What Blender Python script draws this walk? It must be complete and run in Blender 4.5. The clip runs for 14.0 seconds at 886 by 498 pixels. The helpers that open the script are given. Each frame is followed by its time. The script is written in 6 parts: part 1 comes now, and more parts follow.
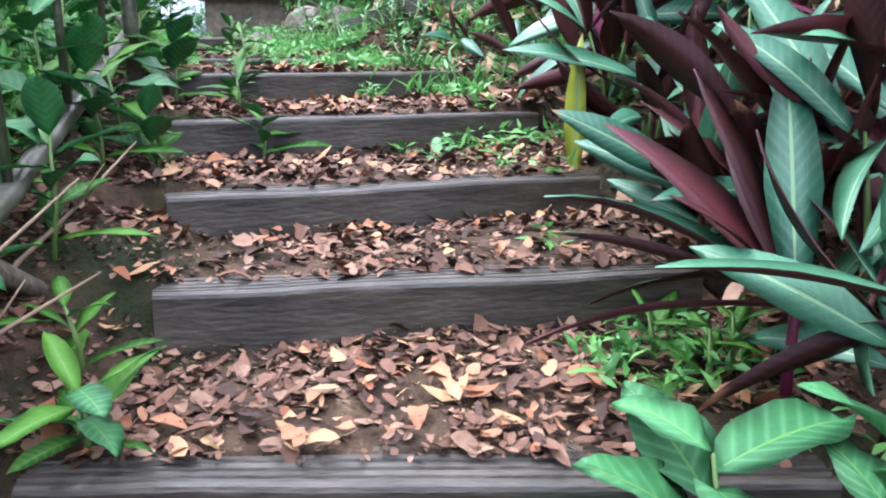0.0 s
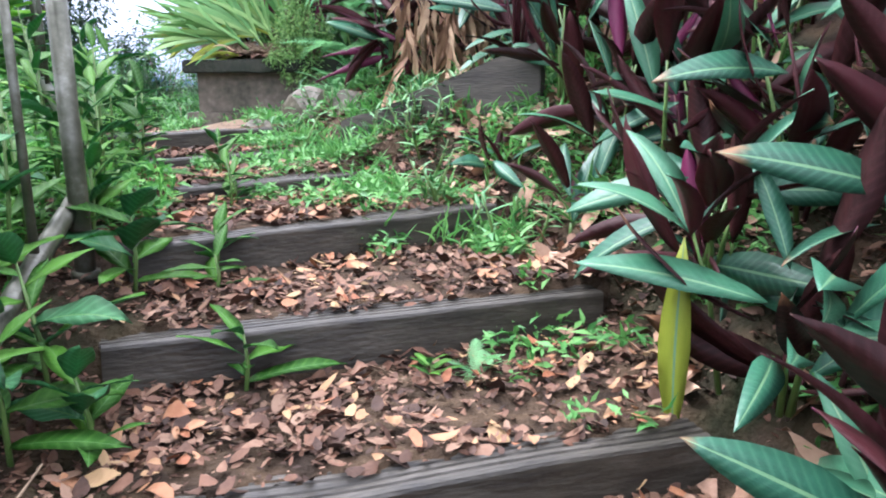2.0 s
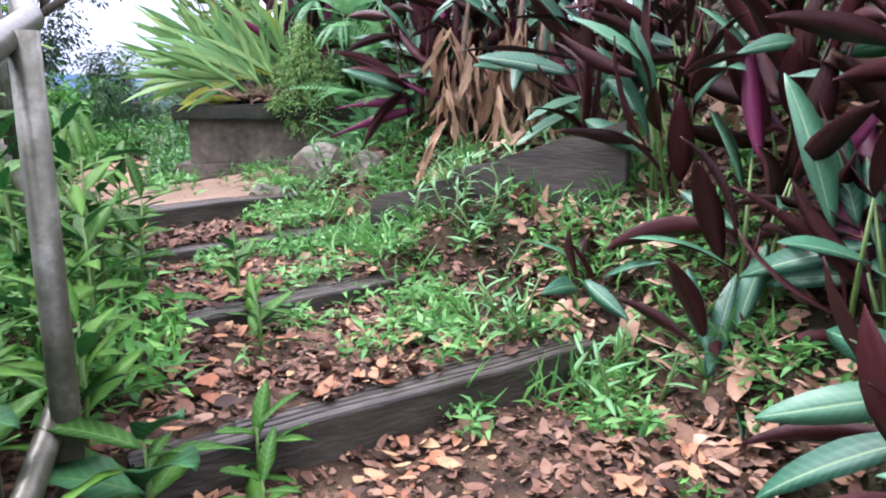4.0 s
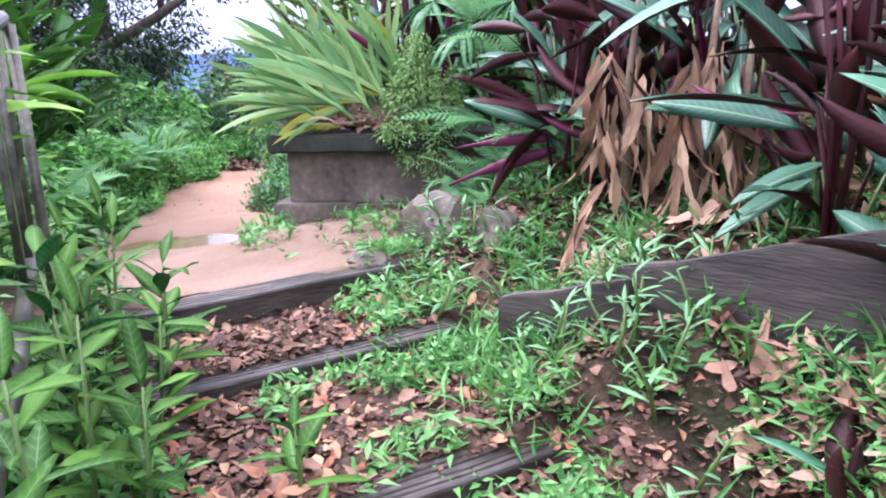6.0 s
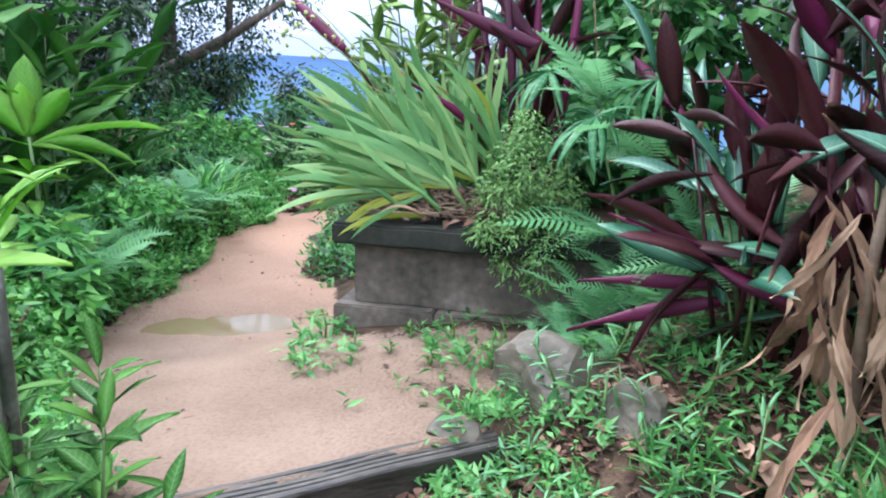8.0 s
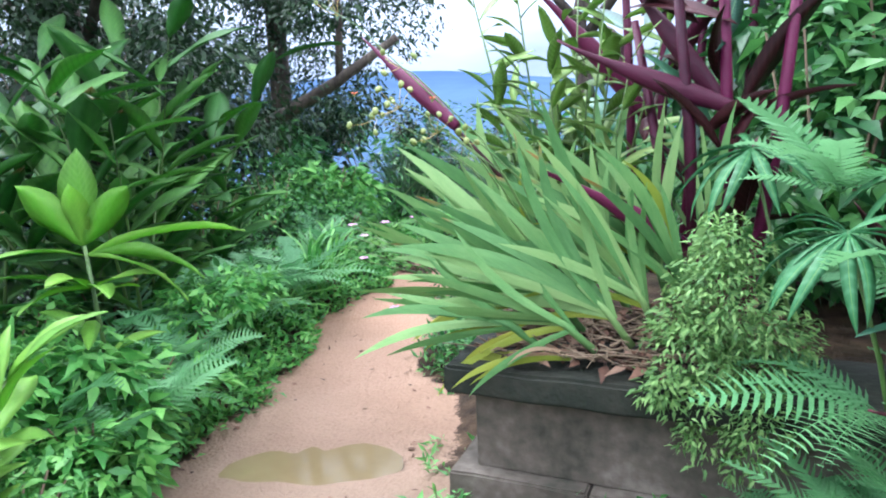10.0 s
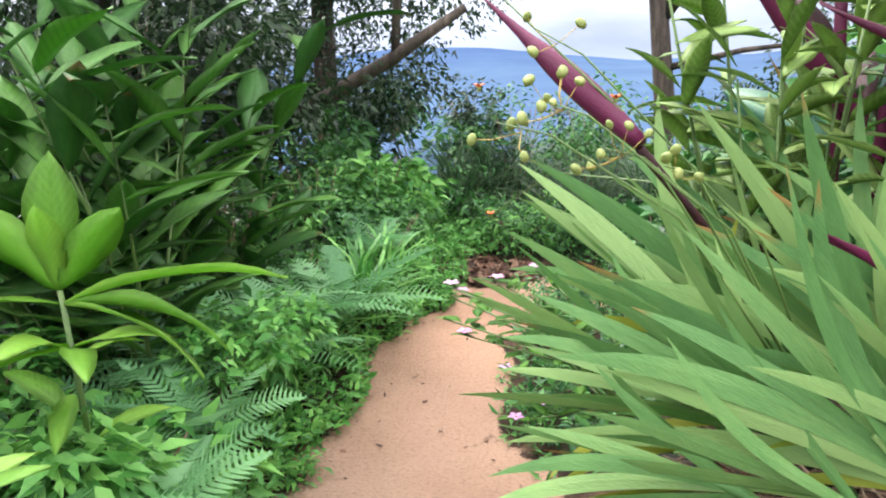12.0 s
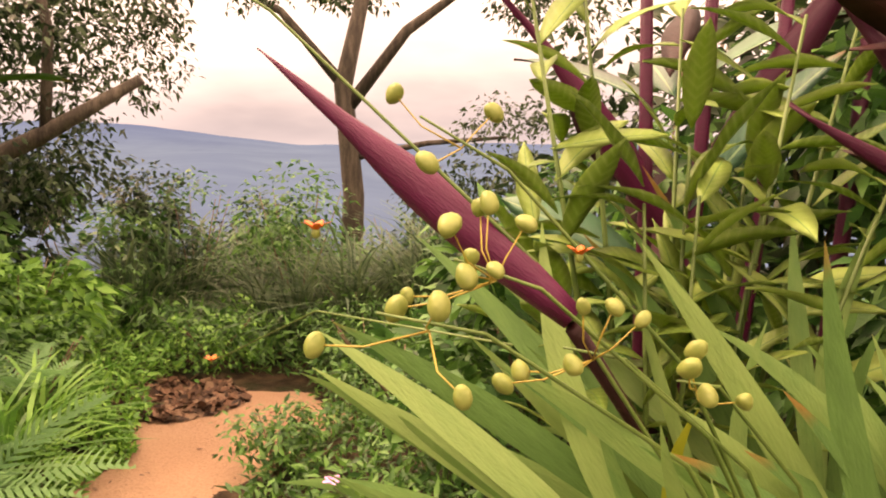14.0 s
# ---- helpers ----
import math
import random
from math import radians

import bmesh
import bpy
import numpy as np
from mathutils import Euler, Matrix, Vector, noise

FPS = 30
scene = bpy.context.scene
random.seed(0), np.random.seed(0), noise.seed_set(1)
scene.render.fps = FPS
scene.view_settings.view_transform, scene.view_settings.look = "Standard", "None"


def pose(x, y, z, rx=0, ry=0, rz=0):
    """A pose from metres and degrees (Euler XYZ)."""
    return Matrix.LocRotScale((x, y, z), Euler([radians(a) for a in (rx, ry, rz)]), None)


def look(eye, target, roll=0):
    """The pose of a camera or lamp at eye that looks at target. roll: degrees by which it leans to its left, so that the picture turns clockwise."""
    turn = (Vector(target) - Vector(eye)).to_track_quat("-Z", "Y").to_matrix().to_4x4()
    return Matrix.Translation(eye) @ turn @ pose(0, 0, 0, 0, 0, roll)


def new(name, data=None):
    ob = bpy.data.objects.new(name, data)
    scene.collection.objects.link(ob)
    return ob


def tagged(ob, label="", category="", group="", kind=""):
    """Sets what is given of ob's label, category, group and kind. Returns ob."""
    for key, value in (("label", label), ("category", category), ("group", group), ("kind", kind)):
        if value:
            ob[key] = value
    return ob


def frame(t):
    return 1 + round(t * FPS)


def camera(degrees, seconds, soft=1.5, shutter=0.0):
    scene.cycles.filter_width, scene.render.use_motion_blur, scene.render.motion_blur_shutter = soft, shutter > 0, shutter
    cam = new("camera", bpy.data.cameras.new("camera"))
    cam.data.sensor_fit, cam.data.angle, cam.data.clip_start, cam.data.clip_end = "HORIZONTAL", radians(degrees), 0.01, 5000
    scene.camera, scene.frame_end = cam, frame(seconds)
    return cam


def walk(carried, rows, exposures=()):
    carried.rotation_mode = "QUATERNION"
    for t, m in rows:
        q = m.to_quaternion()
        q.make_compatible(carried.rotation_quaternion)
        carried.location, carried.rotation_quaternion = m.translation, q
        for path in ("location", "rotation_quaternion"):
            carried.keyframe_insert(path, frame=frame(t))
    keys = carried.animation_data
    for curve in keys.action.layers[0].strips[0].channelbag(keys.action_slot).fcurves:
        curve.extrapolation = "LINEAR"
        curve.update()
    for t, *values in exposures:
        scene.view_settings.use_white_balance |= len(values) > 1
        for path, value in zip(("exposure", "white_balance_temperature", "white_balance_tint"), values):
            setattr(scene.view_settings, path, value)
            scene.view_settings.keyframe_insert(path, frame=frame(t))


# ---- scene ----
cam = camera(60.2, 14.0, soft=2.0)
METRES, EYE, TILT, LEAN, TURN = 7.2, 1.56, -14.0, 0.0, 0.0
ROWS = [
    (0.0, 0.0, 0.0, 0.0, 0.0, -0.0, -0.0),
    (0.5, -0.0014, 0.0212, 0.0273, 4.39, 0.45, -0.66),
    (1.0, -0.0126, 0.0477, 0.043, 5.83, 0.57, -2.3),
    (1.5, -0.0177, 0.0642, 0.0661, 1.76, 1.06, -1.9),
    (2.0, -0.0138, 0.0932, 0.085, 0.4, 1.52, 0.26),
    (2.5, -0.0174, 0.1099, 0.1048, 2.6, 2.4, 0.63),
    (3.0, -0.0423, 0.1416, 0.1211, 1.43, 3.03, 0.11),
    (3.5, -0.0569, 0.1597, 0.138, -1.8, 2.5, 0.32),
    (6.0, -0.0705, 0.3184, 0.2276, 8.26, -0.62, -0.03),
    (6.5, -0.0698, 0.3467, 0.2527, 13.93, 0.59, -2.06),
    (7.0, -0.0847, 0.3833, 0.2602, 15.5, 0.76, -2.94),
    (7.5, -0.1083, 0.4131, 0.2912, 14.47, 1.1, -3.23),
    (8.0, -0.1214, 0.4322, 0.2981, 12.14, 0.16, -4.32),
    (8.5, -0.1283, 0.4741, 0.3075, 12.99, -0.7, -5.12),
    (9.0, -0.1383, 0.5058, 0.3365, 18.06, 0.98, -3.21),
    (11.5, -0.2287, 0.6549, 0.3928, 24.33, -1.47, -3.9),
    (12.0, -0.262, 0.6863, 0.3991, 24.32, -1.6, -4.57),
    (12.5, -0.2999, 0.7127, 0.4236, 18.51, 0.26, -4.19),
    (13.0, -0.3078, 0.7431, 0.4191, 10.59, 3.57, -1.2),
    (13.5, -0.3178, 0.7688, 0.4242, 5.7, 5.81, -0.76),
]
PATH = [(t, pose(0, 0, EYE, TILT, LEAN, TURN) @ pose(METRES * x, METRES * y, METRES * z, 90 + pitch, roll, yaw)) for t, x, y, z, yaw, pitch, roll in ROWS]
PATH.append((14.0, look((-2.372, 6.238, 3.177), (-2.371, 8.217, 2.891), 1.6)))
walk(cam, PATH, [(0.0, 2.23, 5530, 19), (1.0, 2.16, 5430, 7), (3.0, 2.06, 5880, 28), (3.7, 1.95, 5830, 26), (6.0, 2.10, 5580, 34), (6.5, 1.91, 5530, 32), (8.0, 1.84, 5380, 15), (9.0, 2.04, 5280, 10), (11.5, 1.86, 6080, 19), (12.0, 1.85, 6380, 15), (12.6, 1.78, 7600, 9), (13.5, 1.60, 12000, 34), (14.0, 1.56, 12500, 36)])

# ---- light ----
world = bpy.data.worlds.new("overcast_sky")
scene.world = world
world.use_nodes = True
wn, wl = world.node_tree.nodes, world.node_tree.links
sky = wn.new("ShaderNodeTexSky")
sky.sky_type = 'NISHITA'
sky.sun_disc = False
sky.sun_elevation, sky.sun_rotation = radians(52), radians(-60)
sky.dust_density = 3.0
tex = wn.new("ShaderNodeTexCoord")
cloud = wn.new("ShaderNodeTexNoise")
cloud.inputs["Scale"].default_value = 2.2
cloud.inputs["Detail"].default_value = 5
stretch = wn.new("ShaderNodeMapping")
stretch.inputs["Scale"].default_value = (1, 1, 3.5)
wl.new(tex.outputs["Generated"], stretch.inputs["Vector"])
wl.new(stretch.outputs["Vector"], cloud.inputs["Vector"])
cramp = wn.new("ShaderNodeValToRGB")
cramp.color_ramp.elements[0].position, cramp.color_ramp.elements[0].color = 0.35, (7.0, 7.2, 7.6, 1)
cramp.color_ramp.elements[1].position, cramp.color_ramp.elements[1].color = 0.62, (12.5, 12.3, 12.2, 1)
wl.new(cloud.outputs["Fac"], cramp.inputs["Fac"])
wmix = wn.new("ShaderNodeMixRGB")
wmix.inputs["Fac"].default_value = 0.95
wl.new(sky.outputs["Color"], wmix.inputs["Color1"])
wl.new(cramp.outputs["Color"], wmix.inputs["Color2"])
# an overcast sky is about three times brighter overhead than at the horizon
wsep = wn.new("ShaderNodeSeparateXYZ")
wl.new(tex.outputs["Generated"], wsep.inputs["Vector"])
wgrad = wn.new("ShaderNodeValToRGB")
wgrad.color_ramp.elements[0].color, wgrad.color_ramp.elements[1].color = (0.27, 0.315, 0.4, 1), (1.92, 1.86, 1.8, 1)
wl.new(wsep.outputs["Z"], wgrad.inputs["Fac"])
wmul = wn.new("ShaderNodeMixRGB")
wmul.blend_type = 'MULTIPLY'
wmul.inputs["Fac"].default_value = 1.0
wl.new(wmix.outputs["Color"], wmul.inputs["Color1"])
wl.new(wgrad.outputs["Color"], wmul.inputs["Color2"])
wl.new(wmul.outputs["Color"], wn["Background"].inputs["Color"])
wn["Background"].inputs["Strength"].default_value = 0.094

sun = new("sun", bpy.data.lights.new("sun", 'SUN'))
sun.data.energy, sun.data.angle, sun.data.color = 1.5, radians(12), (1.0, 0.95, 0.87)
sun.matrix_world = look((-20, 12, 30), (0, 0, 0))

# ---- materials ----
def material(name, colours, rough=0.6, scale=6.0, metal=0.0, bump=0.25, bump_scale=40.0, gleam=0.5, through_light=0.0, pick="noise", stretch=(1, 1, 1), coat=0.0, veins=None, tip=None):
    """colours: dark to light, mixed by noise and by a random value for each thing or island."""
    m = bpy.data.materials.new(name)
    m.use_nodes = True
    n, l = m.node_tree.nodes, m.node_tree.links
    b = n["Principled BSDF"]
    b.inputs["Roughness"].default_value, b.inputs["Metallic"].default_value = rough, metal
    b.inputs["Specular IOR Level"].default_value = gleam
    b.inputs["Coat Weight"].default_value = coat
    co = n.new("ShaderNodeTexCoord")
    mp = n.new("ShaderNodeMapping")
    mp.inputs["Scale"].default_value = stretch
    l.new(co.outputs["Object"], mp.inputs["Vector"])
    big, small = n.new("ShaderNodeTexNoise"), n.new("ShaderNodeTexNoise")
    for node, s, d in ((big, scale, 4), (small, scale * 7, 3)):
        node.inputs["Scale"].default_value, node.inputs["Detail"].default_value = s, d
        l.new(mp.outputs["Vector"], node.inputs["Vector"])
    mix = n.new("ShaderNodeMath")
    mix.operation = 'MULTIPLY_ADD'
    l.new(small.outputs["Fac"], mix.inputs[0])
    mix.inputs[1].default_value = 0.4
    l.new(big.outputs["Fac"], mix.inputs[2])
    fac = mix.outputs[0]
    if pick != "noise":
        r = n.new("ShaderNodeObjectInfo") if pick == "object" else n.new("ShaderNodeNewGeometry")
        out = r.outputs["Random"] if pick == "object" else r.outputs["Random Per Island"]
        add = n.new("ShaderNodeMath")
        add.operation = 'MULTIPLY_ADD'
        l.new(out, add.inputs[0])
        add.inputs[1].default_value = 0.75
        sub = n.new("ShaderNodeMath")
        sub.operation = 'MULTIPLY_ADD'
        l.new(fac, sub.inputs[0])
        sub.inputs[1].default_value, sub.inputs[2].default_value = 0.5, -0.03
        l.new(sub.outputs[0], add.inputs[2])
        fac = add.outputs[0]
    ramp = n.new("ShaderNodeValToRGB")
    e = ramp.color_ramp.elements
    lo, hi = (0.45, 0.95) if pick == "noise" else (0.15, 1.0)
    e[0].position, e[1].position = lo, hi
    e[0].color, e[1].color = (*colours[0], 1), (*colours[-1], 1)
    for i, c in enumerate(colours[1:-1], 1):
        k = e.new(lo + (hi - lo) * i / (len(colours) - 1))
        k.color = (*c, 1)
    l.new(fac, ramp.inputs["Fac"])
    paint = ramp.outputs["Color"]
    part_of = n.new("ShaderNodeSeparateXYZ")
    l.new(co.outputs["Object"], part_of.inputs["Vector"])

    def sum_node(kind, x, y=0.0, z=0.0):
        q = n.new("ShaderNodeMath")
        q.operation = kind
        for k, v in enumerate((x, y, z)):
            if isinstance(v, float):
                q.inputs[k].default_value = v
            else:
                l.new(v, q.inputs[k])
        return q.outputs[0]

    def blend(fac_, colour, below):
        q = n.new("ShaderNodeMixRGB")
        l.new(fac_, q.inputs["Fac"])
        l.new(below, q.inputs["Color1"])
        q.inputs["Color2"].default_value = (*colour, 1)
        return q.outputs["Color"]
    if veins:
        # side veins run out from the midrib towards the tip
        strength, often, slant, pale = veins
        run = sum_node('MULTIPLY_ADD', sum_node('ABSOLUTE', part_of.outputs["Y"]), -slant, part_of.outputs["X"])
        run = sum_node('MULTIPLY_ADD', small.outputs["Fac"], 0.02, run)
        wave_ = sum_node('MULTIPLY_ADD', sum_node('SINE', sum_node('MULTIPLY', run, often)), 0.5, 0.5)
        paint = blend(sum_node('MULTIPLY', sum_node('POWER', wave_, 3.0), strength), pale, paint)
    if tip:
        # some leaves are browned at the tip
        luck = n.new("ShaderNodeObjectInfo")
        start = sum_node('MULTIPLY_ADD', luck.outputs["Random"], 0.5, 0.9)
        past = sum_node('SUBTRACT', sum_node('MULTIPLY_ADD', big.outputs["Fac"], 0.16, part_of.outputs["X"]), start)
        past = sum_node('MINIMUM', sum_node('MAXIMUM', sum_node('MULTIPLY', past, 12.0), 0.0), 1.0)
        paint = blend(past, tip, paint)
    l.new(paint, b.inputs["Base Color"])
    if bump:
        bn, bt = n.new("ShaderNodeBump"), n.new("ShaderNodeTexNoise")
        bt.inputs["Scale"].default_value, bt.inputs["Detail"].default_value = bump_scale, 4
        l.new(mp.outputs["Vector"], bt.inputs["Vector"])
        l.new(bt.outputs["Fac"], bn.inputs["Height"])
        bn.inputs["Strength"].default_value, bn.inputs["Distance"].default_value = bump, 0.01
        l.new(bn.outputs["Normal"], b.inputs["Normal"])
    if through_light:
        tr, ms = n.new("ShaderNodeBsdfTranslucent"), n.new("ShaderNodeMixShader")
        l.new(paint, tr.inputs["Color"])
        ms.inputs["Fac"].default_value = through_light
        l.new(b.outputs["BSDF"], ms.inputs[1])
        l.new(tr.outputs["BSDF"], ms.inputs[2])
        l.new(ms.outputs["Shader"], n["Material Output"].inputs["Surface"])
    return m


def leaf_mat(name, colours, rough=0.42, pick="object", light=0.3, gleam=0.4, veins=None, tip=None):
    return material(name, colours, rough, 9, 0, 0.3, 60, gleam, light, pick, (0.6, 3, 3), veins=veins, tip=tip)


WOOD = material("weathered_timber", [(0.009, 0.008, 0.006), (0.023, 0.02, 0.014), (0.042, 0.037, 0.027), (0.075, 0.066, 0.053)], 0.55, 3, bump=0.45, bump_scale=16, stretch=(1.3, 6, 6))
BOARD = material("grey_board", [(0.02, 0.018, 0.014), (0.05, 0.043, 0.034), (0.09, 0.078, 0.062)], 0.8, 2.5, bump=0.6, bump_scale=20, stretch=(0.8, 6, 6))
CONCRETE = material("stained_concrete", [(0.026, 0.027, 0.016), (0.1, 0.083, 0.063), (0.21, 0.18, 0.145)], 0.85, 3.2, bump=0.6, bump_scale=30)
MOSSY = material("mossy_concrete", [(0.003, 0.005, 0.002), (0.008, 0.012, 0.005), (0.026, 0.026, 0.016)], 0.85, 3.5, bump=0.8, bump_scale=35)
STEEL = material("weathered_steel", [(0.03, 0.033, 0.019), (0.075, 0.076, 0.054), (0.18, 0.18, 0.155)], 0.4, 8, metal=0.4, bump=0.15)
ROCK = material("grey_rock", [(0.03, 0.032, 0.014), (0.075, 0.065, 0.043), (0.13, 0.108, 0.078)], 0.7, 4, bump=0.9, bump_scale=18)
BARK = material("bark", [(0.02, 0.015, 0.011), (0.06, 0.047, 0.035), (0.13, 0.105, 0.08)], 0.85, 5, bump=0.9, bump_scale=22, stretch=(3, 3, 0.7))
TWIG = material("dry_twig", [(0.09, 0.06, 0.035), (0.22, 0.16, 0.1)], 0.8, 8)
STEM = material("green_stem", [(0.05, 0.11, 0.02), (0.12, 0.2, 0.05)], 0.5, 8)
YSTEM = material("yellow_stem", [(0.3, 0.22, 0.04), (0.4, 0.3, 0.06)], 0.5, 8)
POD = material("pale_green_pod", [(0.17, 0.24, 0.05), (0.3, 0.34, 0.1)], 0.5, 14, bump=0.3, through_light=0.15)
ORANGE = material("orange_petal", [(0.75, 0.1, 0.02), (0.85, 0.2, 0.03)], 0.5, 8)
PINK = material("pink_petal", [(0.55, 0.2, 0.5), (0.7, 0.36, 0.62)], 0.5, 8)
WATER = material("puddle_water", [(0.14, 0.105, 0.05), (0.19, 0.145, 0.075)], 0.06, 2, bump=0.02, gleam=0.8)
LITTER = material("fallen_leaves", [(0.01, 0.007, 0.005), (0.036, 0.02, 0.014), (0.08, 0.042, 0.027), (0.135, 0.068, 0.042), (0.2, 0.125, 0.083)], 0.75, 10, pick="island", bump=0.6, gleam=0.25)
DRY = material("dry_hanging_leaf", [(0.15, 0.08, 0.042), (0.35, 0.2, 0.11), (0.53, 0.36, 0.22)], 0.7, 5, pick="object", bump=0.7, bump_scale=50, through_light=0.15, stretch=(0.7, 8, 8))
GREENTOP = leaf_mat("dark_green_leaf", [(0.012, 0.06, 0.034), (0.026, 0.115, 0.065), (0.06, 0.19, 0.1)], 0.36, gleam=0.5, light=0.15, veins=(0.3, 105.0, 1.1, (0.09, 0.22, 0.13)), tip=(0.2, 0.11, 0.05))
VEIN = leaf_mat("pale_midrib", [(0.12, 0.25, 0.12), (0.2, 0.34, 0.18)], 0.35, light=0.15)
MAROON = leaf_mat("maroon_leaf_underside", [(0.012, 0.004, 0.004), (0.03, 0.008, 0.008), (0.065, 0.014, 0.018)], 0.5, light=0.12, gleam=0.22, veins=(0.4, 95.0, 1.1, (0.06, 0.018, 0.02)), tip=(0.16, 0.08, 0.04))
PURPLE = leaf_mat("purple_leaf", [(0.03, 0.004, 0.013), (0.07, 0.007, 0.027), (0.125, 0.013, 0.054)], 0.45, light=0.12, gleam=0.3)
YELLOWLEAF = leaf_mat("yellowing_leaf", [(0.22, 0.3, 0.03), (0.38, 0.42, 0.05)], 0.45)
HERB = leaf_mat("bright_herb_leaf", [(0.02, 0.085, 0.01), (0.05, 0.17, 0.02), (0.115, 0.3, 0.034)], 0.5, light=0.5, gleam=0.25, veins=(0.35, 60.0, 0.9, (0.13, 0.3, 0.06)))
HERBV = leaf_mat("herb_midrib", [(0.07, 0.2, 0.045), (0.13, 0.28, 0.07)], 0.42, light=0.3)
BLUEGREEN = leaf_mat("blue_green_leaf", [(0.022, 0.11, 0.035), (0.055, 0.21, 0.07)], 0.5, light=0.3, gleam=0.3, veins=(0.45, 55.0, 0.9, (0.1, 0.28, 0.12)))
GINGER = leaf_mat("ginger_leaf", [(0.085, 0.23, 0.022), (0.18, 0.41, 0.045), (0.28, 0.53, 0.07)], 0.45, light=0.5, veins=(0.3, 80.0, 1.6, (0.2, 0.42, 0.08)))
# deeper green for the back clumps, their shade put into the colour
GINGERDARK = leaf_mat("shaded_dark_ginger_leaf", [(0.026, 0.1, 0.022), (0.065, 0.2, 0.04), (0.14, 0.34, 0.06)], 0.42, light=0.42, veins=(0.3, 80.0, 1.6, (0.06, 0.16, 0.05)), tip=(0.16, 0.12, 0.03))
IRIS = leaf_mat("sword_leaf", [(0.06, 0.17, 0.05), (0.15, 0.33, 0.1), (0.3, 0.47, 0.16)], 0.55, light=0.3, gleam=0.35, tip=(0.34, 0.2, 0.06))
LIME = leaf_mat("lime_leaf", [(0.1, 0.2, 0.035), (0.18, 0.32, 0.06), (0.29, 0.44, 0.11)], 0.42, light=0.35, veins=(0.35, 70.0, 1.0, (0.34, 0.48, 0.16)))
FERN = leaf_mat("fern_frond", [(0.07, 0.2, 0.08), (0.14, 0.35, 0.14), (0.22, 0.46, 0.2)], 0.5, light=0.35)
SHRUB = leaf_mat("shrub_foliage", [(0.009, 0.05, 0.014), (0.025, 0.11, 0.028), (0.055, 0.19, 0.045), (0.1, 0.28, 0.06)], 0.45, "island", 0.3)
SHRUBLIGHT = leaf_mat("light_foliage", [(0.018, 0.09, 0.016), (0.07, 0.26, 0.045), (0.2, 0.47, 0.1)], 0.45, "island", 0.35)
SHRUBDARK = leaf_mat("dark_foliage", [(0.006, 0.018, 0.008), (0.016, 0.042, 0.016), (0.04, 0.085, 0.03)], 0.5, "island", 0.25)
GRASS = leaf_mat("grass_blades", [(0.03, 0.12, 0.028), (0.07, 0.23, 0.05), (0.14, 0.34, 0.085)], 0.5, "island", 0.3)
TALLGRASS = leaf_mat("tall_grass", [(0.02, 0.055, 0.025), (0.05, 0.11, 0.05), (0.12, 0.19, 0.09)], 0.5, "island", 0.3)
MOSSPLANT = leaf_mat("clubmoss", [(0.04, 0.1, 0.028), (0.12, 0.25, 0.065), (0.24, 0.4, 0.12)], 0.6, "island", 0.25)

# ground: orange dirt on the trodden path, dark soil elsewhere
GROUND = bpy.data.materials.new("soil_and_path")
GROUND.use_nodes = True
n, l = GROUND.node_tree.nodes, GROUND.node_tree.links
att = n.new("ShaderNodeAttribute")
att.attribute_name = "trodden"
co = n.new("ShaderNodeTexCoord")
noises = []
for s in (1.1, 9.0, 60.0):
    tx = n.new("ShaderNodeTexNoise")
    tx.inputs["Scale"].default_value, tx.inputs["Detail"].default_value = s, 5
    l.new(co.outputs["Object"], tx.inputs["Vector"])
    noises.append(tx)
ramps = []
for tx, cols in ((noises[1], [(0.022, 0.015, 0.01), (0.075, 0.05, 0.03)]), (noises[0], [(0.15, 0.105, 0.072), (0.24, 0.175, 0.127)])):
    r = n.new("ShaderNodeValToRGB")
    r.color_ramp.elements[0].position, r.color_ramp.elements[1].position = 0.35, 0.65
    r.color_ramp.elements[0].color, r.color_ramp.elements[1].color = (*cols[0], 1), (*cols[1], 1)
    l.new(tx.outputs["Fac"], r.inputs["Fac"])
    ramps.append(r)
edge = n.new("ShaderNodeMath")
edge.operation = 'MULTIPLY_ADD'
l.new(noises[1].outputs["Fac"], edge.inputs[0])
edge.inputs[1].default_value = 0.5
l.new(att.outputs["Fac"], edge.inputs[2])
sharp = n.new("ShaderNodeMapRange")
sharp.inputs["From Min"].default_value, sharp.inputs["From Max"].default_value = 0.78, 0.9
edge2 = n.new("ShaderNodeMath")
edge2.operation = 'MULTIPLY_ADD'
l.new(noises[2].outputs["Fac"], edge2.inputs[0])
edge2.inputs[1].default_value = 0.4
l.new(edge.outputs[0], edge2.inputs[2])
l.new(edge2.outputs[0], sharp.inputs["Value"])
orange = n.new("ShaderNodeValToRGB")
orange.color_ramp.elements[0].color, orange.color_ramp.elements[1].color = (0.29, 0.17, 0.108, 1), (0.4, 0.26, 0.18, 1)
l.new(noises[0].outputs["Fac"], orange.inputs["Fac"])
gsep = n.new("ShaderNodeSeparateXYZ")
l.new(co.outputs["Object"], gsep.inputs["Vector"])
gfar = n.new("ShaderNodeMapRange")
gfar.inputs["From Min"].default_value, gfar.inputs["From Max"].default_value = 6.8, 9.5
l.new(gsep.outputs["Y"], gfar.inputs["Value"])
dirt = n.new("ShaderNodeMixRGB")
l.new(gfar.outputs["Result"], dirt.inputs["Fac"])
l.new(ramps[1].outputs["Color"], dirt.inputs["Color1"])
l.new(orange.outputs["Color"], dirt.inputs["Color2"])
speck = n.new("ShaderNodeMixRGB")
speck.blend_type = 'MULTIPLY'
speck.inputs["Fac"].default_value = 0.5
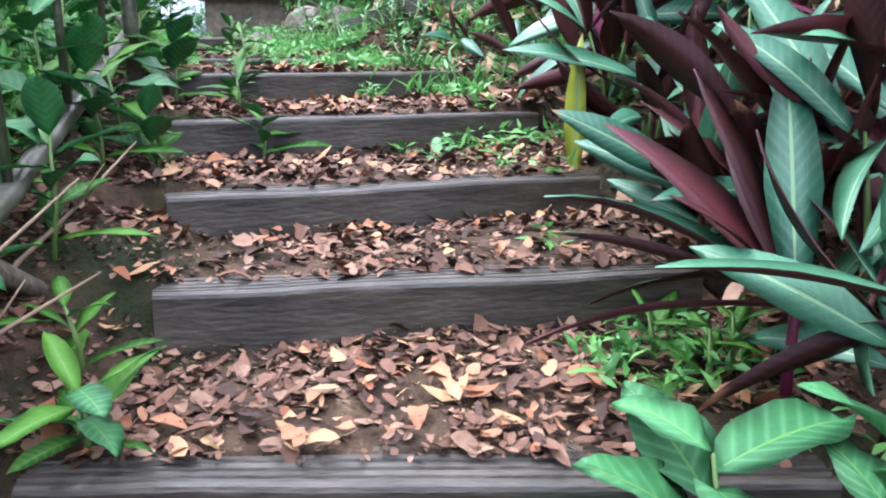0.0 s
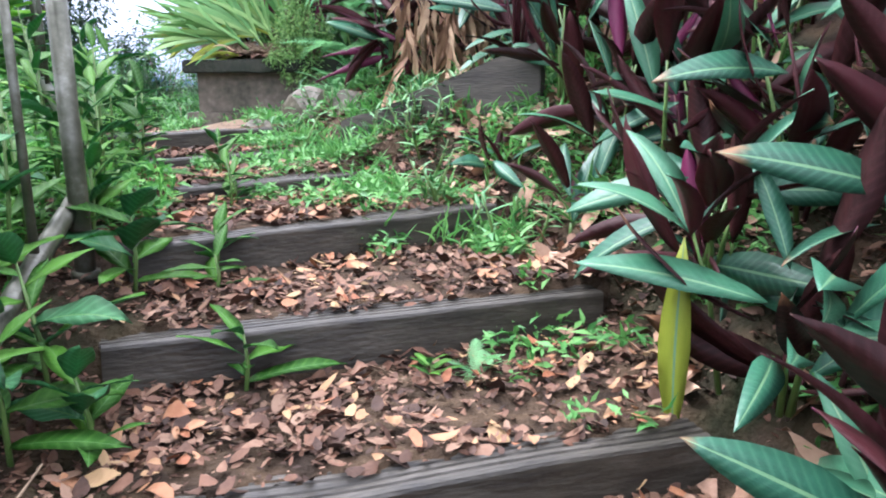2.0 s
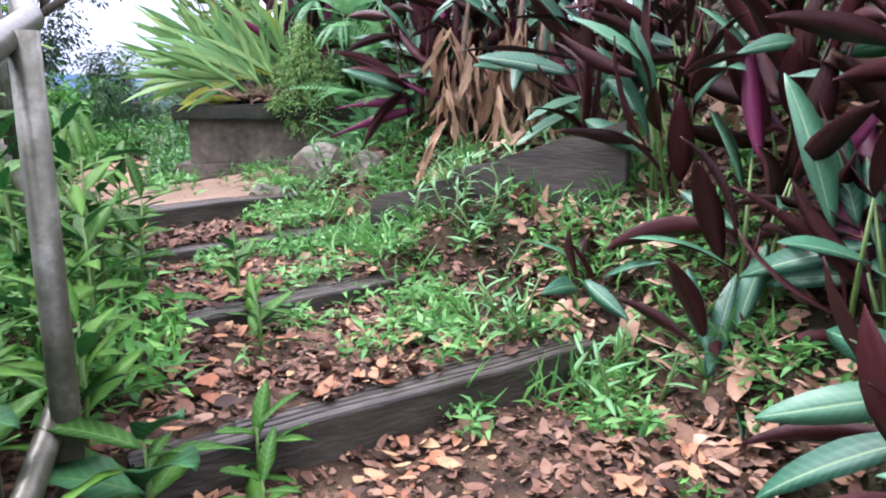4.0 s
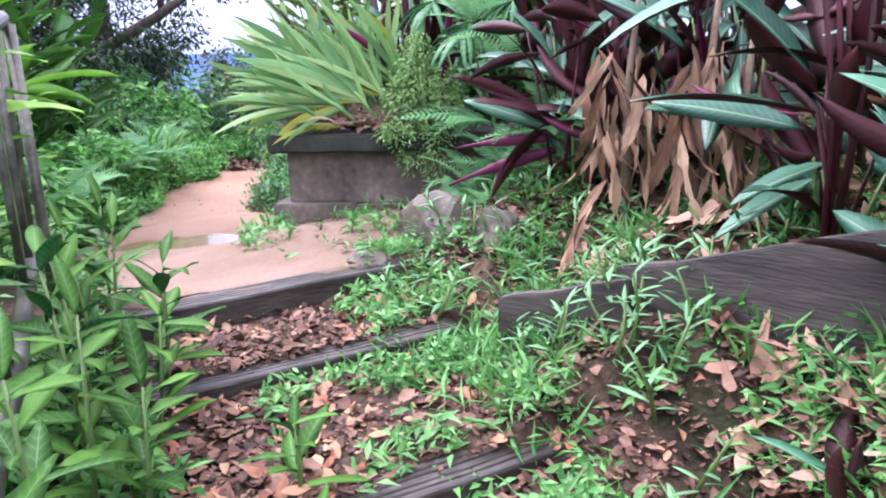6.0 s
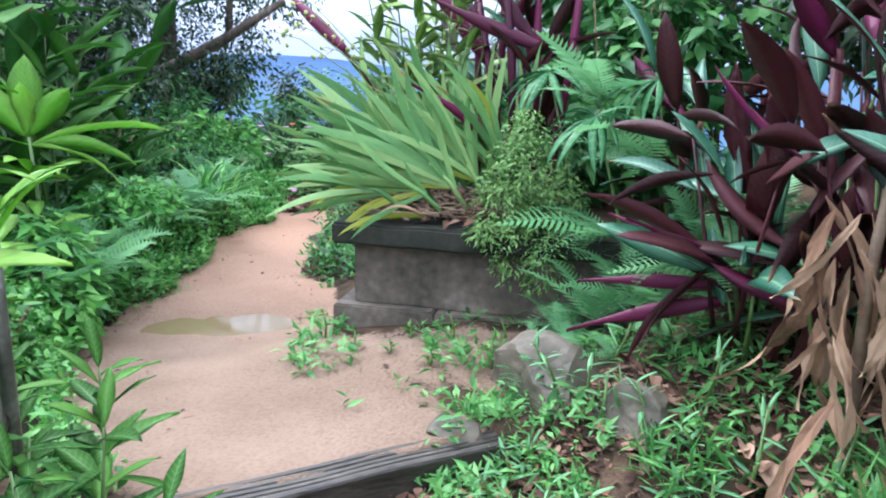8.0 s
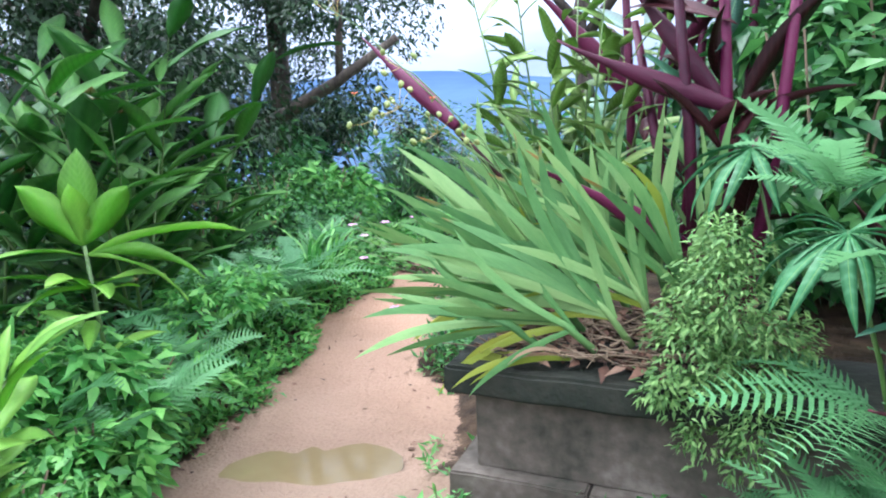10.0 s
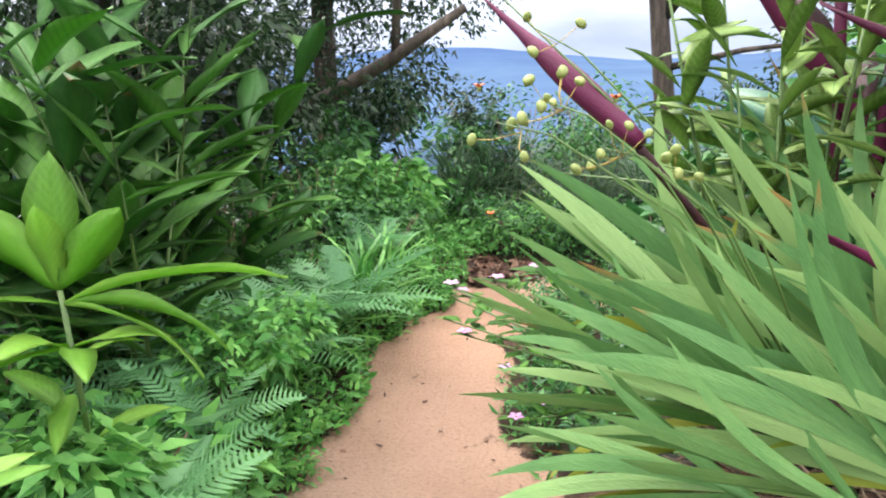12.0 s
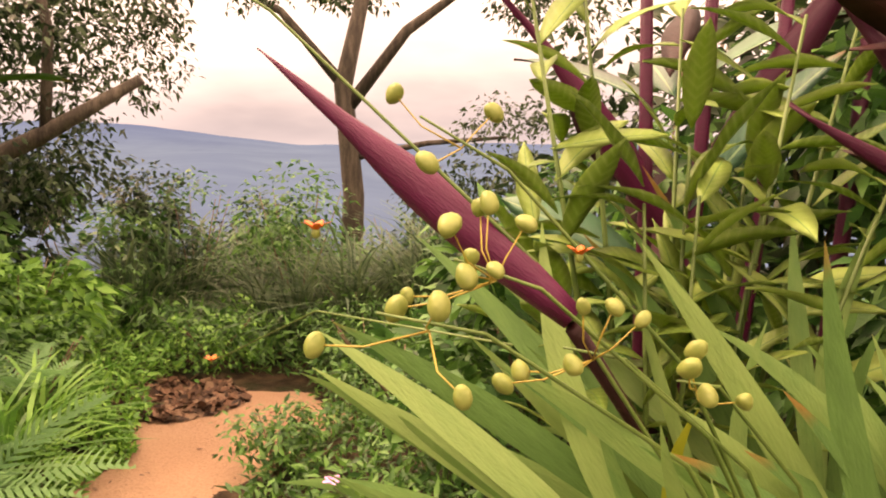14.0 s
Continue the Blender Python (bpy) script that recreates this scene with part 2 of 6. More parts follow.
l.new(dirt.outputs["Color"], speck.inputs["Color1"])
sr = n.new("ShaderNodeValToRGB")
sr.color_ramp.elements[0].position, sr.color_ramp.elements[0].color = 0.3, (0.62, 0.58, 0.55, 1)
sr.color_ramp.elements[1].position = 0.55
l.new(noises[2].outputs["Fac"], sr.inputs["Fac"])
l.new(sr.outputs["Color"], speck.inputs["Color2"])
gm = n.new("ShaderNodeMixRGB")
l.new(sharp.outputs["Result"], gm.inputs["Fac"])
l.new(ramps[0].outputs["Color"], gm.inputs["Color1"])
l.new(speck.outputs["Color"], gm.inputs["Color2"])
l.new(gm.outputs["Color"], n["Principled BSDF"].inputs["Base Color"])
n["Principled BSDF"].inputs["Roughness"].default_value = 0.85
n["Principled BSDF"].inputs["Specular IOR Level"].default_value = 0.12
mossn = n.new("ShaderNodeTexNoise")
mossn.inputs["Scale"].default_value, mossn.inputs["Detail"].default_value = 2.3, 6
l.new(co.outputs["Object"], mossn.inputs["Vector"])
mossr = n.new("ShaderNodeMapRange")
mossr.inputs["From Min"].default_value, mossr.inputs["From Max"].default_value = 0.45, 0.62
l.new(mossn.outputs["Fac"], mossr.inputs["Value"])
mossm = n.new("ShaderNodeMixRGB")
mossk = n.new("ShaderNodeMapRange")
mossk.inputs["From Max"].default_value, mossk.inputs["To Min"].default_value, mossk.inputs["To Max"].default_value = 0.2, 1.0, 0.0
l.new(att.outputs["Fac"], mossk.inputs["Value"])
mossf = n.new("ShaderNodeMath")
mossf.operation = 'MULTIPLY'
l.new(mossr.outputs["Result"], mossf.inputs[0])
l.new(mossk.outputs["Result"], mossf.inputs[1])
l.new(mossf.outputs[0], mossm.inputs["Fac"])
l.new(ramps[0].outputs["Color"], mossm.inputs["Color1"])
mossm.inputs["Color2"].default_value = (0.015, 0.02, 0.008, 1)
l.new(mossm.outputs["Color"], gm.inputs["Color1"])
gb = n.new("ShaderNodeBump")
gb.inputs["Strength"].default_value, gb.inputs["Distance"].default_value = 0.8, 0.02
l.new(noises[2].outputs["Fac"], gb.inputs["Height"])
l.new(gb.outputs["Normal"], n["Principled BSDF"].inputs["Normal"])

# ---- builders ----
rng = np.random.default_rng(7)


def U(a, b):
    return float(rng.uniform(a, b))


def mesh_of(name, verts, faces, mats, idx=None, smooth=True):
    me = bpy.data.meshes.new(name)
    me.from_pydata([tuple(map(float, v)) for v in verts], [], faces)
    for m in mats if isinstance(mats, (list, tuple)) else [mats]:
        me.materials.append(m)
    if idx is not None:
        me.polygons.foreach_set("material_index", np.array(idx, dtype=np.int32))
    me.polygons.foreach_set("use_smooth", [smooth] * len(me.polygons))
    me.update()
    return me


def put(name, me, parent=None, m=None, label=""):
    """One mesh object, a part under parent; m is its pose in the parent."""
    ob = new(name, me)
    if m is not None:
        ob.matrix_basis = m
    ob.parent = parent
    if label:
        ob["label"] = label
    return ob


def part(name, bm, mat, parent, label="", m=None):
    me = bpy.data.meshes.new(name)
    bm.to_mesh(me)
    bm.free()
    me.materials.append(mat)
    return put(name, me, parent, m, label)


def thing(name, at, label, category, group="", turn=0.0, kind=""):
    return tagged(put(name, None, None, pose(*at, 0, 0, turn)), label, category, group, kind)


def box_bm(sx, sy, sz, bevel=0.006, rough=0.0, cuts=0, centre=(0, 0, 0)):
    bm = bmesh.new()
    bmesh.ops.create_cube(bm, size=1)
    bmesh.ops.scale(bm, vec=(sx, sy, sz), verts=bm.verts)
    if cuts:
        bmesh.ops.subdivide_edges(bm, edges=[e for e in bm.edges if e.calc_length() > 0.4 * max(sx, sy)], cuts=cuts)
    if bevel:
        bmesh.ops.bevel(bm, geom=[e for e in bm.edges if e.calc_face_angle(0) > 0.5], offset=bevel, segments=2, affect='EDGES')
    if rough:
        for v in bm.verts:
            v.co += noise.noise_vector(v.co * 7 + Vector((sx, sy, sz)) * 31) * rough
    bmesh.ops.translate(bm, vec=centre, verts=bm.verts)
    return bm


def tube(points, radii, sides=8):
    """Vertices and faces of a tube along points, closed at both ends."""
    pts = [Vector(p) for p in points]
    vs, fs = [], []
    for i, p in enumerate(pts):
        d = (pts[min(i + 1, len(pts) - 1)] - pts[max(i - 1, 0)]).normalized()
        a = d.orthogonal().normalized() if abs(d.z) > 0.95 else d.cross(Vector((0, 0, 1))).normalized()
        b = d.cross(a)
        for k in range(sides):
            w = 2 * math.pi * k / sides
            vs.append(p + (a * math.cos(w) + b * math.sin(w)) * radii[i])
    for i in range(len(pts) - 1):
        for k in range(sides):
            q = (k + 1) % sides
            fs.append((i * sides + k, i * sides + q, (i + 1) * sides + q, (i + 1) * sides + k))
    fs.append(tuple(reversed(range(sides))))
    fs.append(tuple((len(pts) - 1) * sides + k for k in range(sides)))
    return vs, fs


def tube_mesh(name, points, radii, mat, sides=8):
    vs, fs = tube(points, radii if isinstance(radii, (list, tuple)) else [radii] * len(points), sides)
    return mesh_of(name, vs, fs, mat)


def leaf_mesh(name, width, mats, droop=0.6, fold=0.25, segs=8, wave=0.0, belly=0.45, seed=0, rib=0.1, ragged=0.0, thick=0.006, roll=0.0):
    """A leaf one metre long along +x: upper face, midrib and lower face, thin but closed.
    belly: where it is widest. droop: radians bent downwards over its length. roll: how far its sides close round it."""
    r = random.Random(seed)
    vs, fs, idx = [], [], []
    px = pz = 0.0
    for i in range(segs + 1):
        t = i / segs
        ang = -droop * t ** 1.4
        if i:
            px += math.cos(ang) / segs
            pz += math.sin(ang) / segs
        k = (t / belly) ** 0.62 if t < belly else (max(0.0, 1 - ((t - belly) / (1 - belly)) ** 1.9)) ** 0.8
        w = width * 0.5 * max(0.02, k) * (1 + ragged * r.uniform(-1, 0.3))
        wob = wave * math.sin(t * 11 + seed) * width
        f = fold + roll
        for v in (-1, -rib, rib, 1):
            a = f * abs(v)
            y = math.sin(a) / f * w * (1 if v > 0 else -1) if roll else v * w * math.cos(fold)
            z = (1 - math.cos(a)) / f * w if roll else abs(v) * w * math.sin(fold)
            vs.append((px, y, pz + z + (wob if v == 1 else -wob if v == -1 else 0)))
        vs.append((px, vs[-3][1], vs[-3][2] - thick - 0.01 * width))
        vs.append((px, vs[-3][1], vs[-3][2] - thick - 0.01 * width))
    for i in range(segs):
        a, b = i * 6, (i + 1) * 6
        for p, q, mi in ((1, 2, 1), (5, 4, 2)):
            fs.append((a + p, b + p, b + q, a + q))
            idx.append(mi)
        # both faces of the blade are split along the same line, so that they never cross
        fs += [(a, b, a + 1), (b, b + 1, a + 1), (a + 2, b + 2, b + 3), (a + 2, b + 3, a + 3),
               (a + 3, b + 3, a + 5), (b + 3, b + 5, a + 5), (a + 4, b + 4, b), (a + 4, b, a)]
        idx += [0, 0, 0, 0, 2, 2, 2, 2]
    fs.append((segs * 6 + 0, segs * 6 + 4, segs * 6 + 5, segs * 6 + 3, segs * 6 + 2, segs * 6 + 1))
    idx.append(0)
    fs.append((0, 1, 2, 3, 5, 4))
    idx.append(0)
    return mesh_of(name, vs, [tuple(reversed(f)) for f in fs], mats, idx)


def leaf_pose(p, az, el, size, spin=0.0, wide=1.0):
    """From p, along azimuth az and elevation el (degrees); spin turns the blade round its length."""
    return Matrix.Translation(p) @ Matrix.Rotation(radians(az), 4, 'Z') @ Matrix.Rotation(radians(-el), 4, 'Y') @ Matrix.Rotation(radians(spin), 4, 'X') @ Matrix.Diagonal((size, size * wide, size, 1))


def scatter_leaves(name, centres, dirs, sizes, mat, width=0.4, bend=0.25):
    """Many small folded leaves in one mesh: centres, directions and sizes as arrays."""
    c, d, s = np.asarray(centres), np.asarray(dirs, dtype=float), np.asarray(sizes)[:, None]
    d = d / np.linalg.norm(d, axis=1)[:, None]
    k = len(c)
    up = rng.normal(0, 0.5, (k, 3)) + np.array([0, 0, 1.0])
    side = np.cross(d, up)
    side /= np.linalg.norm(side, axis=1)[:, None] + 1e-9
    nrm = np.cross(side, d)
    w = width * 0.5
    v = np.stack([c, c + s * (0.4 * d + w * side + 0.12 * bend * nrm), c + s * (0.45 * d - bend * 0.15 * nrm), c + s * (0.4 * d - w * side + 0.12 * bend * nrm), c + s * (d - bend * nrm)], 1).reshape(-1, 3)
    base = (np.arange(k) * 5)[:, None]
    f = (base[:, None, :] + np.array([[0, 2, 1], [0, 3, 2], [1, 2, 4], [2, 3, 4]])[None]).reshape(-1, 3)
    me = bpy.data.meshes.new(name)
    me.vertices.add(len(v))
    me.vertices.foreach_set("co", v.ravel())
    me.loops.add(f.size)
    me.loops.foreach_set("vertex_index", f.ravel().astype(np.int32))
    me.polygons.add(len(f))
    me.polygons.foreach_set("loop_start", np.arange(0, f.size, 3, dtype=np.int32))
    me.materials.append(mat)
    me.update(calc_edges=True)
    me.validate()
    return me


def crown_mesh(name, blobs, count, size, mat, width=0.4, out=0.6, droop=0.2, bend=0.25):
    """Leaves clustered in uneven clumps: blobs are (x, y, z, radius, squash)."""
    b = np.array(blobs)
    vol = b[:, 3] ** 2
    pick = rng.choice(len(b), count, p=vol / vol.sum())
    u = rng.normal(0, 1, (count, 3))
    u /= np.linalg.norm(u, axis=1)[:, None]
    clump = rng.normal(0, 1, (len(b) * 14, 3))
    clump /= np.linalg.norm(clump, axis=1)[:, None]
    own = clump[pick * 14 + rng.integers(0, 14, count)]
    u = 0.55 * u + own
    u /= np.linalg.norm(u, axis=1)[:, None]
    rad = b[pick, 3] * rng.uniform(0.45, 1.12, count)
    p = b[pick, :3] + u * rad[:, None] * np.stack([np.ones(count), np.ones(count), b[pick, 4]], 1)
    d = (u * out + rng.normal(0, 0.5, (count, 3))) * np.array([1, 1, 0.45]) - np.array([0, 0, droop])
    return scatter_leaves(name, p, d, size * rng.uniform(0.6, 1.3, count), mat, width, bend)


def scatter_ovals(name, centres, sizes, mat, curl=0.35, width=0.55, tilt=0.35):
    """Fallen leaves: curled ovals lying about level, in one mesh."""
    c, s = np.asarray(centres), np.asarray(sizes)
    k = len(c)
    t = np.array([0.0, 0.18, 0.5, 0.8, 1.0, 0.8, 0.5, 0.18, 0.5])
    v = np.array([0.0, 0.75, 1.0, 0.6, 0.0, -0.6, -1.0, -0.75, 0.0])
    az, ra, rb = rng.uniform(0, 6.28, k), rng.normal(0, tilt, k), rng.normal(0, tilt, k)
    w = width * 0.5 * rng.uniform(0.6, 1.2, k)
    cu, bn = curl * rng.normal(0.3, 1, k), curl * rng.normal(0.2, 0.8, k)
    X = (t - 0.5)[None] * np.ones((k, 1))
    Y = v[None] * w[:, None] * (1 + rng.normal(0, 0.12, (k, 9)))
    Z = cu[:, None] * Y ** 2 * 3 + bn[:, None] * X ** 2 + ra[:, None] * X + rb[:, None] * Y + rng.normal(0, 0.015, (k, 9))
    ca, sa = np.cos(az)[:, None], np.sin(az)[:, None]
    pts = np.stack([X * ca - Y * sa, X * sa + Y * ca, Z], 2) * s[:, None, None] + c[:, None, :]
    fan = np.array([[8, i, (i + 1) % 8] for i in range(8)])
    f = ((np.arange(k) * 9)[:, None, None] + fan[None]).reshape(-1, 3)
    me = bpy.data.meshes.new(name)
    me.vertices.add(k * 9)
    me.vertices.foreach_set("co", pts.ravel())
    me.loops.add(f.size)
    me.loops.foreach_set("vertex_index", f.ravel().astype(np.int32))
    me.polygons.add(len(f))
    me.polygons.foreach_set("loop_start", np.arange(0, f.size, 3, dtype=np.int32))
    me.polygons.foreach_set("use_smooth", np.ones(len(f), dtype=bool))
    me.materials.append(mat)
    me.update(calc_edges=True)
    me.validate()
    return me


# ---- ground ----
# each line across the way: middle, turn, half width, height before and after it, rise of the bank at the right and left
LINES = [
    (0.0, -400.0, 0, 1.0, -40.0, -40.0, 0.1, 0.1),
    (0.0, -12.0, 0, 0.6, -2.2, -2.2, 0.3, 0.1),
    (0.0, -0.5, -4, 0.6, 0.5, 0.5, 0.6, 0.2),
    (0.0, 0.55, -3, 0.6, 0.62, 0.745, 0.7, 0.25),
    (-0.02, 1.10, 1, 0.62, 0.77, 0.895, 0.75, 0.25),
    (0.0, 1.71, 9, 0.6, 0.92, 1.055, 0.75, 0.25),
    (-0.12, 2.21, 18, 0.6, 1.075, 1.20, 0.75, 0.25),
    (-0.29, 2.82, 20, 0.66, 1.225, 1.355, 0.75, 0.2),
    (-0.49, 3.45, 33, 0.65, 1.375, 1.50, 0.75, 0.15),
    (-0.74, 4.30, 38, 0.55, 1.485, 1.56, 0.55, 0.05),
    (-1.28, 4.95, 38, 0.50, 1.53, 1.60, 0.45, 0.05),
    (-1.62, 5.42, 40, 0.56, 1.585, 1.70, 0.6, 0.0),
    (-2.45, 6.25, 33, 0.55, 1.53, 1.53, 0.5, 0.0),
    (-3.0, 7.3, 22, 0.62, 1.385, 1.385, 0.3, 0.12),
    (-3.4, 8.5, 16, 0.42, 1.37, 1.37, 0.25, 0.2),
    (-3.74, 9.7, 10, 0.30, 1.37, 1.37, 0.2, 0.2),
    (-3.6, 10.9, 3, 0.62, 1.37, 1.37, 0.2, 0.2),
    (-3.9, 12.0, 0, 0.25, 1.30, 1.30, 0.15, 0.2),
    (-4.2, 16.0, 0, 0.2, 0.6, 0.6, 0.1, 0.2),
    (-4.5, 40.0, 0, 0.2, -9.0, -9.0, 0.05, 0.2),
    (0.0, 400.0, 0, 1.0, -90.0, -90.0, 0.0, 0.0),
    (0.0, 6000.0, 0, 1.0, -95.0, -95.0, 0.0, 0.0),
]


def terrain(x, y, rough=True):
    """Height of the ground, and how far inside the trodden way a place lies."""
    x, y = np.atleast_1d(np.asarray(x, float)), np.atleast_1d(np.asarray(y, float))
    L = np.array(LINES)
    a = np.radians(L[:, 2])
    d = (x[:, None] - L[:, 0]) * -np.sin(a) + (y[:, None] - L[:, 1]) * np.cos(a) - 0.065
    w = (x[:, None] - L[:, 0]) * np.cos(a) + (y[:, None] - L[:, 1]) * np.sin(a)
    i = np.clip((d >= 0).sum(1) - 1, 0, len(L) - 2)
    k = np.arange(len(x))
    f = d[k, i] / np.maximum(d[k, i] - d[k, i + 1], 1e-6)
    f = np.clip(f, 0, 1)
    mixed = lambda c, e: c[i] * (1 - f) + e[i + 1] * f
    stepped = mixed(L[:, 5], L[:, 4])
    level = 0.5 * (L[:, 4] + L[:, 5])
    even = mixed(level, level)
    half, right, left = mixed(L[:, 3], L[:, 3]), mixed(L[:, 6], L[:, 6]), mixed(L[:, 7], L[:, 7])
    across = w[k, i] * (1 - f) + w[k, i + 1] * f
    wider = np.interp(y - 0.5 * (x + 2), [5.4, 6.2, 7.2, 8.2], [0, 0.45, 0.35, 0])
    e = np.maximum(across - half - wider, 0)
    g = np.maximum(-across - half, 0)
    on = np.clip((np.abs(across) - half - 0.02) / 0.3, 0, 1)
    z = stepped * (1 - on) + even * on
    z = z + right * 2.6 * np.tanh(e / 2.6) * np.clip(e / 0.25, 0.3, 1)
    z = z + np.where(g < 0.8, left * g, left * 0.8 - 0.22 * (g - 0.8)) * np.clip(1.5 - g / 30, 0, 1)
    sway = np.array([noise.noise(Vector((p * 2.1, q * 2.1, 7))) for p, q in zip(x, y)]) * 0.22
    inside = 1 - np.clip((np.abs(across + sway) - half) / 0.25 + 0.5, 0, 1)
    inside = np.maximum(inside, 0.44 * np.exp(-((x + 1.7) / 0.7) ** 4 - ((y - 6.5) / 0.36) ** 4))
    z = z + 0.17 * np.exp(-((x + 1.65) / 0.75) ** 2 - ((y - 6.72) / 0.55) ** 2)
    z = z + 0.14 * np.exp(-((x + 0.2) / 0.42) ** 2 - ((y - 4.72) / 0.25) ** 2) + 0.17 * np.exp(-((x + 0.1) / 0.4) ** 2 - ((y - 5.17) / 0.24) ** 2)
    foot = np.exp(-(np.maximum(0, np.abs(x + 1.45) - 0.55) / 0.22) ** 2 - (np.maximum(0, np.abs(y - 7.0) - 0.25) / 0.35) ** 2)
    z = z + foot * (1.655 + 0.09 * np.clip(x + 2.1, 0, 1) - z)
    far = np.hypot(x + 2, y - 6)
    if rough:
        bump = np.array([noise.noise(Vector((p * 1.7, q * 1.7, 0))) * 0.035 + noise.noise(Vector((p * 6, q * 6, 4))) * 0.014 for p, q in zip(x, y)])
        z = z + bump * np.where(inside > 0.9, 0.5, 1.3) + np.where(far > 40, 1, 0) * np.array([noise.noise(Vector((p * 0.01, q * 0.01, 2))) * 6 for p, q in zip(x, y)])
    return z, inside, across


def at_ground(x, y, up=0.0):
    return Vector((x, y, float(terrain(x, y)[0][0]) + up))


def graded(a, b, step, far):
    mid = list(np.arange(a, b, step))
    out, gap = [], step
    v = a
    while v > -far:
        gap *= 1.35
        v -= gap
        out.insert(0, v)
    v, gap = mid[-1], step
    while v < far:
        gap *= 1.35
        v += gap
        mid.append(v)
    return np.array(out + mid)


gx, gy = graded(-5.2, 2.2, 0.05, 4500), graded(-0.8, 12.5, 0.05, 4500)
GX, GY = np.meshgrid(gx, gy)
gz, trod, _ = terrain(GX.ravel(), GY.ravel())
nx, ny = len(gx), len(gy)
gv = np.stack([GX.ravel(), GY.ravel(), gz], 1)
gf = [(j * nx + i, j * nx + i + 1, (j + 1) * nx + i + 1, (j + 1) * nx + i) for j in range(ny - 1) for i in range(nx - 1)]
gme = mesh_of("ground", gv, gf, GROUND)
# the bare dirt begins above the last step
lane = trod * np.clip((GY.ravel() - 5.1 - 0.84 * (GX.ravel() + 2.02)) / 0.15, 0, 1) * (GY.ravel() < 11.6) + 0.25 * trod * (GY.ravel() < 11.6)
av = gme.attributes.new("trodden", 'FLOAT', 'POINT')
av.data.foreach_set("value", np.clip(lane, 0, 1).astype(np.float32))
tagged(new("ground", gme), "dark soil slope with a bare orange-tan dirt path", "ground", kind="structure")

# ---- distance ----
mv, mf = [], []
NX = 160
BANDS = ((130, -33), (420, -34), (1100, -46), (1900, -42), (2500, 1))
for j, (dist, base) in enumerate(BANDS):
    for i in range(NX):
        a = radians(-75 + 150 * i / (NX - 1))
        crest = -28 + 52 * math.exp(-((a - 0.44) / 0.16) ** 2) + 40 * math.exp(-((a + 0.35) / 0.3) ** 2) + 12 * noise.noise(Vector((a * 7, 1.3, 0))) + 6 * noise.noise(Vector((a * 23, 0.3, 0)))
        ridge = noise.noise(Vector((a * 9, j * 0.7, 8))) * 16 * (1 if j in (2, 3) else 0.1)
        mv.append((-math.sin(a) * dist, math.cos(a) * dist, crest if j == 4 else base + ridge))
for j in range(len(BANDS) - 1):
    for i in range(NX - 1):
        mf.append((j * NX + i, j * NX + i + 1, (j + 1) * NX + i + 1, (j + 1) * NX + i))
# haze put into the colour: a faint blue glow, paler towards the valley
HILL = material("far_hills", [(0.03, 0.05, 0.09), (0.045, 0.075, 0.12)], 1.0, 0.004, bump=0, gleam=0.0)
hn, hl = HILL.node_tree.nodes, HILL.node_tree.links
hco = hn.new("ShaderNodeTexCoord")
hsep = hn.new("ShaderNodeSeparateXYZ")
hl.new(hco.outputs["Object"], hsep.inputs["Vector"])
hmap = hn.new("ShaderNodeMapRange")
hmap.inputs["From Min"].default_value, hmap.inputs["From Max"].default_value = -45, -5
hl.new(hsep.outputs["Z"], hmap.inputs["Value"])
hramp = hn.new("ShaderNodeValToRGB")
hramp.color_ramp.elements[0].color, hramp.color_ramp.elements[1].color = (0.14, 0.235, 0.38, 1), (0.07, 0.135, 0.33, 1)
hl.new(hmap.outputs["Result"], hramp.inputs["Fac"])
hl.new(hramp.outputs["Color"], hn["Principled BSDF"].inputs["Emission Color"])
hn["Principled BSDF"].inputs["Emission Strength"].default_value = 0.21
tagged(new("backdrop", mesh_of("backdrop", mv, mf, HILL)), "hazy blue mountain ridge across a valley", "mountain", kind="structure")

